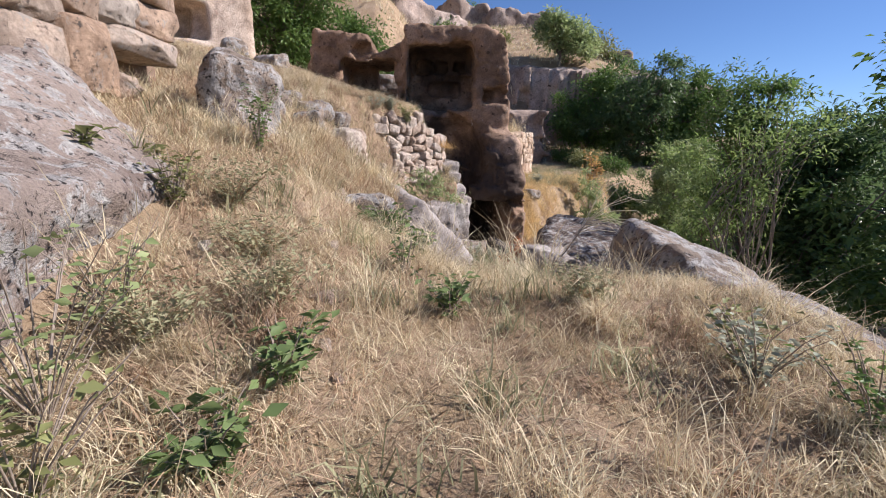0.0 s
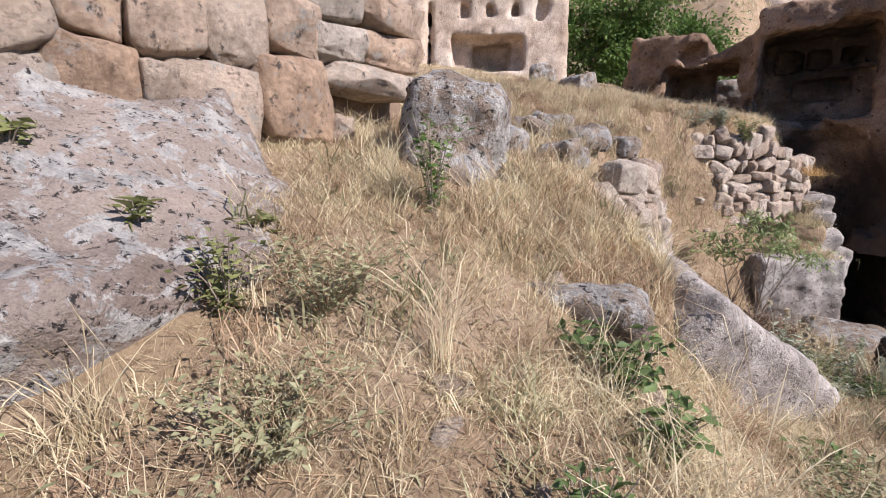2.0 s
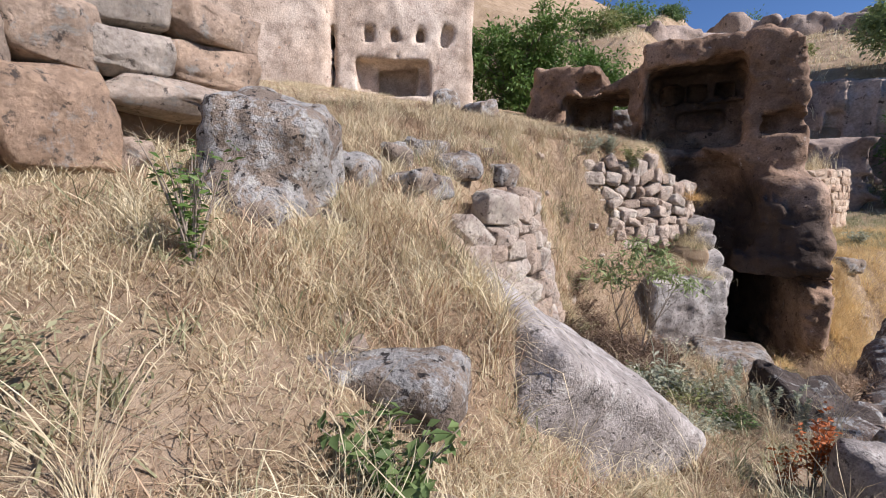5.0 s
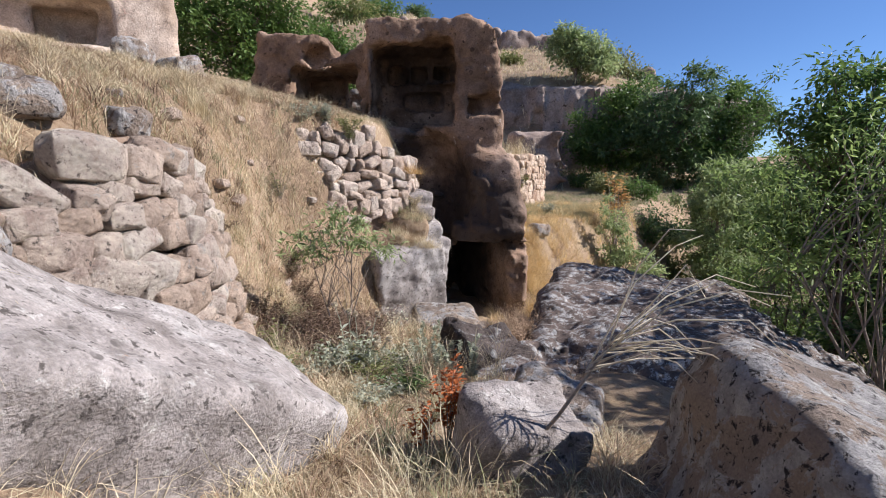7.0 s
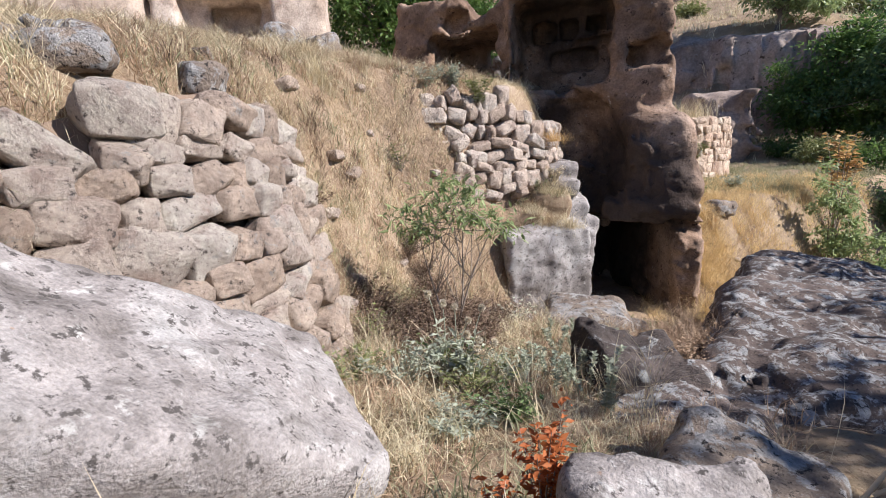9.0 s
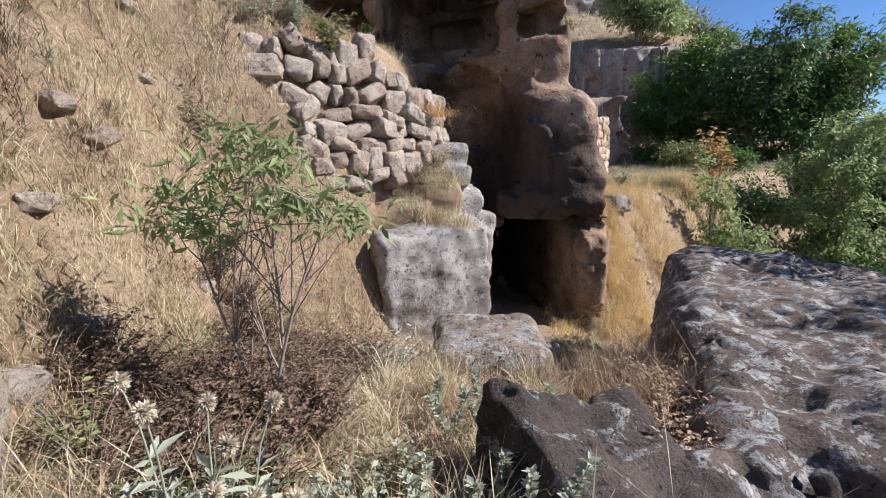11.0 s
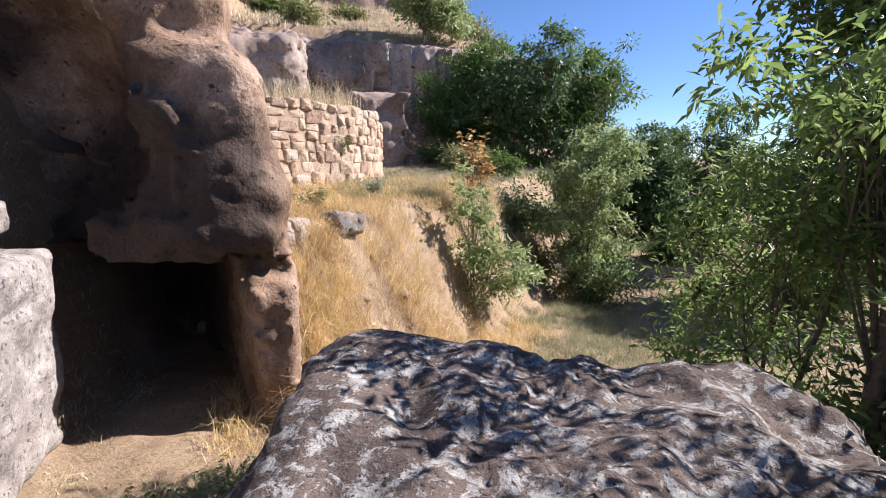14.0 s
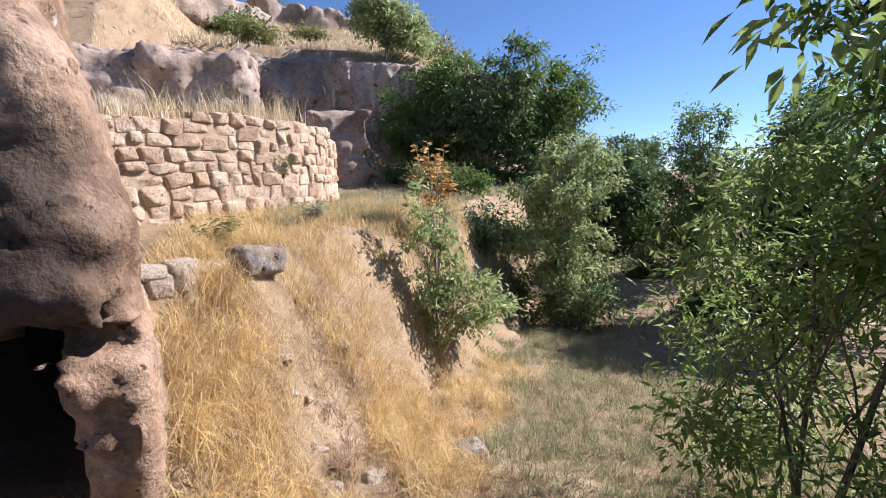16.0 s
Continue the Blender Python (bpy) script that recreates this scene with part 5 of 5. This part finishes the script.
for k, (x, y, h, s) in enumerate([(-1.5, 3.75, 0.55, 0.22), (-1.55, 2.6, 0.35, 0.2), (1.49, 1.8, 0.4, 0.3), (1.75, 1.5, 0.4, 0.3), (-1.0, 8.6, 0.45, 0.3), (0.1, 10.4, 0.4, 0.4), (-1.6, 10.6, 0.5, 0.4), (-1.9, 11.1, 0.5, 0.35)]):
    plant("grey_shrub", x, y, h, s, 18, 260, 0.045, (M_LEAF, M_LEAFOLIVE, M_SILVER)[k % 3], 420 + k, "small twiggy shrub with grey-green leaves on the slope", "shrub", group="small shrubs")
for k, (x, y, h, s) in enumerate([(-1.35, 2.9, 0.42, 0.42), (-1.0, 2.45, 0.35, 0.4), (-0.75, 1.95, 0.4, 0.38), (-1.1, 1.6, 0.35, 0.3), (0.9, 2.6, 0.3, 0.3), (0.45, 4.3, 0.35, 0.35), (-1.3, 9.7, 0.45, 0.4), (-0.2, 8.4, 0.35, 0.35), (0.55, 8.6, 0.3, 0.3)]):
    plant("dry_bush", x, y, h * 0.8, s, 44, 900, 0.03, M_GREYGRASS, 440 + k, "tangled half-dry bush among straw", "bush", group="dry bushes", stem_r=0.0022, stem_mat=M_STRAW2, droop=0.6)
rng_t = np.random.default_rng(590)
for k in range(42):
    y = rng_t.uniform(8.4, 11.2)
    x = rng_t.uniform(-1.7, 0.1)
    plant("dry_thicket", x, y, rng_t.uniform(0.28, 0.5), rng_t.uniform(0.3, 0.5), 46, 800, 0.036, M_DRYSTEM, 600 + k, "tangled brown withered bush at the foot of the slope", "bush", stem_mat=M_DRYSTEM, group="withered bushes", lo=0.3, stem_r=0.0035)
for k, (x, y, h, s) in enumerate([(2.2, 9.6, 0.35, 0.4), (2.05, 10.2, 0.35, 0.4), (1.9, 9.1, 0.3, 0.35), (2.2, 10.8, 0.3, 0.4)]):
    plant("dry_thicket", x, y, h, s, 60, 900, 0.03, M_STRAW2, 640 + k, "brown brittle bush against the great boulder", "bush", stem_mat=M_STRAW2, group="withered bushes", lo=0.3, stem_r=0.003)
for k, (x, y, h, s, n) in enumerate([(-1.15, 1.15, 0.62, 0.4, 120), (-0.95, 0.85, 0.4, 0.35, 80), (-1.3, 1.7, 0.5, 0.35, 90), (1.55, 2.0, 0.35, 0.3, 120)]):
    plant("leafy_twigs", x, y, h, s, 14, n, 0.045, (M_LEAFPALE, M_LEAFOLIVE)[k % 2], 660 + k, "sparse leafy twigs of a low shrub beside the path", "shrub", group="leafy twigs", aspect=0.6, stem_r=0.004)
for k, (x, y, h, s) in enumerate([(-0.2, 7.7, 0.36, 0.4), (0.35, 7.9, 0.3, 0.38), (0.0, 8.2, 0.32, 0.4), (0.55, 8.25, 0.28, 0.32), (-0.55, 7.6, 0.3, 0.35), (0.7, 7.5, 0.22, 0.3), (0.45, 7.15, 0.2, 0.3)]):
    plant("thistle_bush", x, y, h, s, 34, 620, 0.042, (M_SILVER, M_LEAFOLIVE, M_HERB)[k % 3], 670 + k, "spiny grey-green herb thicket beside the path", "bush", group="spiny herbs", stem_mat=M_SILVER)
for k in range(9):
    plant("wall_foot_herb", 1.25 + 0.14 * k, 12.9 + 0.09 * k + 0.3 * (k % 2), 0.22, 0.3, 20, 220, 0.05, (M_LEAFPALE, M_LEAFOLIVE)[k % 2], 690 + k, "low fresh green herbs before the cave mouth", "herb", group="herbs before the cave")
for k, (x, y) in enumerate([(-0.85, 13.0), (-0.5, 12.95), (-0.2, 13.2), (0.1, 13.35), (-0.6, 13.35), (-0.2, 13.55)]):
    plant("ledge_herb", x, y, 0.28, 0.26, 20, 260, 0.04, (M_STRAW, M_LEAFOLIVE, M_LEAFPALE)[k % 3], 710 + k, "herbs and straw growing on the earth ledge", "herb", z=top_of(x, y, -1.0, 0.55), group="herbs on the ledge")
for k, (x, y) in enumerate([(-1.95, 2.45), (-2.3, 2.15), (-2.1, 1.6), (-1.85, 2.9)]):
    plant("rosette", x, y, 0.13, 0.14, 12, 36, 0.1, M_LEAFOLIVE, 450 + k, "green rosette rooted in a crack of the sloping rock", z=top_of(x, y, 0.3, 2.6) - 0.03, group="rosettes")
for k, (x, y, z, h, s, mt) in enumerate([(-1.0, 12.25, 1.85, 0.5, 0.35, M_LEAFOLIVE), (-2.3, 11.7, 2.0, 0.45, 0.4, M_SILVER), (-1.8, 12.0, 2.1, 0.4, 0.4, M_SILVER), (-1.45, 12.3, 2.15, 0.45, 0.3, M_SILVER), (3.5, 23.55, 0.6, 0.7, 0.5, M_LEAFOLIVE), (-0.6, 21.2, 1.6, 1.0, 0.6, M_LEAFPALE), (2.9, 17.8, -0.4, 0.5, 0.4, M_LEAFOLIVE), (4.2, 20.5, -0.3, 0.5, 0.4, M_SILVER)]):
    plant("wall_shrub", x, y, h, s, 26, 500, 0.06 if k < 4 else 0.09, mt, 460 + k, "shrub growing out of the old masonry", "shrub", z=z, group="shrubs on walls")
plant("dock_plant", 1.12, 6.35, 0.62, 0.14, 9, 420, 0.04, M_RUST, 480, "rust-red dried dock plant beside the path", "plant", lo=0.35)
plant("dock_plant", 0.95, 6.25, 0.4, 0.12, 7, 200, 0.035, M_RUST, 481, "rust-red dried dock plant beside the path", "plant", lo=0.35)
plant("seed_head_shrub", 6.75, 20.6, 1.4 - gz(6.75, 20.6), 0.6, 16, 320, 0.16, M_TAN, 482, "tall shrub with dry tan seed heads on the bank edge", "shrub", lo=0.8, stem_r=0.014)


def thistle(x, y, h, lx, ly, seed, pink=False):
    """A thistle: a bent stem, a ragged round head of fluff, spiny leaves."""
    rng = np.random.default_rng(seed)
    thing = empty_thing("thistle", pose(x, y, gz(x, y)), "dry thistle stalk with a round fluffy seed head", "thistle", "thistles by the path")
    w = Wood()
    tip = np.array([lx, ly, h])
    pts = [np.array([0, 0, -0.03]), np.array([lx * 0.2, ly * 0.2, h * 0.4]), np.array([lx * 0.6, ly * 0.6, h * 0.8]), tip]
    w.add(pts, [0.005, 0.004, 0.0035, 0.003], 5)
    part("stem", w.mesh("stem"), M_SILVER, thing)
    n = 240
    v = rng.normal(0, 1, (n, 3))
    v /= np.linalg.norm(v, axis=1)[:, None]
    part("seed_head", leaf_mesh("seed_head", np.repeat(tip[None], n, 0) + v * 0.006, v, 0.028, rng, 0.35, 0.0, 0.25), M_FLUFF, thing)
    m = 26
    t = rng.uniform(0.05, 0.7, m)
    pos = np.array([pts[0] + (tip - pts[0]) * a * np.array([a, a, 1]) for a in t])
    a = rng.uniform(0, 2 * np.pi, m)
    part("foliage", leaf_mesh("foliage", pos, np.column_stack([np.cos(a), np.sin(a), 0.5 + 0 * a]), 0.09, rng, 0.28), M_SILVER, thing)
    return thing


for k, (x, y, h, lx, ly) in enumerate([(0.1, 7.55, 0.72, -0.12, 0.0), (0.15, 7.5, 0.7, 0.0, -0.05), (0.2, 7.6, 0.6, -0.05, 0.1), (0.2, 7.5, 0.55, 0.12, 0.05), (0.3, 7.6, 0.62, 0.08, 0.12), (0.25, 7.45, 0.48, 0.1, -0.02), (0.32, 7.5, 0.42, 0.1, 0.0), (0.3, 7.42, 0.38, 0.14, -0.02), (0.38, 7.5, 0.4, 0.16, 0.02)]):
    thistle(x - 0.08, y + 0.45, h + 0.04, lx, ly, 500 + k)
plant("thistle_bush", 0.05, 7.95, 0.4, 0.35, 30, 500, 0.05, M_SILVER, 515, "spiny grey-green thistle bush below its seed heads", "bush")
plant("thistle_bush", 0.3, 7.8, 0.28, 0.3, 24, 360, 0.05, M_LEAFOLIVE, 516, "spiny grey-green thistle bush below its seed heads", "bush")


def mullein(x, y, h, seed):
    """An upright woolly spike with whorls of small grey leaves."""
    rng = np.random.default_rng(seed)
    thing = empty_thing("woolly_herb", pose(x, y, gz(x, y)), "upright woolly grey herb with whorled leaves", "herb", "woolly herbs")
    w = Wood()
    lx, ly = rng.normal(0, 0.06, 2)
    cur = lambda t: np.array([lx * t * t, ly * t * t, h * t - 0.03])
    w.add([cur(t) for t in (0, 0.5, 1)], [0.006, 0.005, 0.003], 5)
    part("stem", w.mesh("stem"), M_SILVER, thing)
    pos, dr = [], []
    for t in np.linspace(0.25, 1, 13):
        for s in range(8):
            a = rng.uniform(0, 2 * np.pi)
            pos.append(cur(t))
            dr.append((np.cos(a), np.sin(a), 0.6))
    part("foliage", leaf_mesh("foliage", np.array(pos), np.array(dr), 0.038, rng, 0.6, 0.1), M_SILVER, thing)
    return thing


rng_m = np.random.default_rng(520)
for k in range(26):
    mullein(rng_m.uniform(0.45, 1.45), rng_m.uniform(7.9, 9.6), rng_m.uniform(0.25, 0.45), 530 + k)


# ---- the dead thorny branch by the wedge rock ----
def dead_branch():
    rng = np.random.default_rng(600)
    thing = empty_thing("dead_branch", pose(1.42, 5.95, gz(1.42, 5.95)), "bare dead thorny branch leaning over the path", "branch")
    w = Wood()
    z0 = gz(1.42, 5.95)
    fan = np.array([0.6, 0.02, 0.4 - z0])
    stem = [np.array([0, 0, -0.05]), fan * 0.5 + np.array([0.02, 0, -0.04]), fan]
    w.add(stem, [0.014, 0.011, 0.008], 6)
    part("stem", w.mesh("stem"), M_TWIG, thing)
    for k in range(17):
        t = rng.uniform(0.72, 1.0)
        s = fan * t
        a = rng.uniform(-0.25, 1.15)
        L = rng.uniform(0.45, 1.0)
        d = np.array([np.cos(a), rng.uniform(-0.5, 0.5), np.sin(a)]) * L
        pts = [s, s + d * 0.4 + np.array([0, 0, 0.1]) + rng.normal(0, 0.03, 3), s + d * 0.75 + np.array([0, 0, 0.1]) + rng.normal(0, 0.03, 3), s + d + np.array([0.05, 0, -0.08])]
        w = Wood()
        w.add(pts, [0.005, 0.004, 0.0032, 0.002], 5)
        for j in range(14):
            u = rng.uniform(0, 2.99)
            i = int(u)
            p = pts[i] + (pts[i + 1] - pts[i]) * (u - i)
            v = rng.normal(0, 1, 3)
            v /= np.linalg.norm(v)
            w.add([p, p + v * 0.018], [0.0015, 0.0004], 3)
        part("twig", w.mesh("twig"), M_FLUFF, thing)


dead_branch()


# ---- loose stones on the slope and the bank ----
def loose_stones(n, x0, x1, y0, y1, size, seed, group):
    rng = np.random.default_rng(seed)
    xy, z = scatter(4 * n, x0, x1, y0, y1, seed, 0.8, -0.2)
    for k in range(min(n, len(xy))):
        r = rng.uniform(*size)
        st = new("loose_stone", MIDSTONES[rng.integers(len(MIDSTONES))])
        st.matrix_world = Matrix.LocRotScale((xy[k][0], xy[k][1], z[k] - 0.15 * r), Euler(rng.uniform(-0.5, 0.5, 3) + np.array([0, 0, rng.uniform(0, 6)])), (r * 1.4, r, r * 0.75))
        tagged(st, "loose weathered tuff stone half sunk in earth", "stone", group)


loose_stones(46, -3.6, -0.3, 8.6, 12.6, (0.08, 0.24), 901, "loose stones on the slope")
loose_stones(34, 3.0, 5.6, 14.8, 17.6, (0.08, 0.26), 902, "loose stones on the bank")
loose_stones(16, -1.3, -0.3, 0.8, 4.5, (0.05, 0.13), 903, "loose stones by the path")
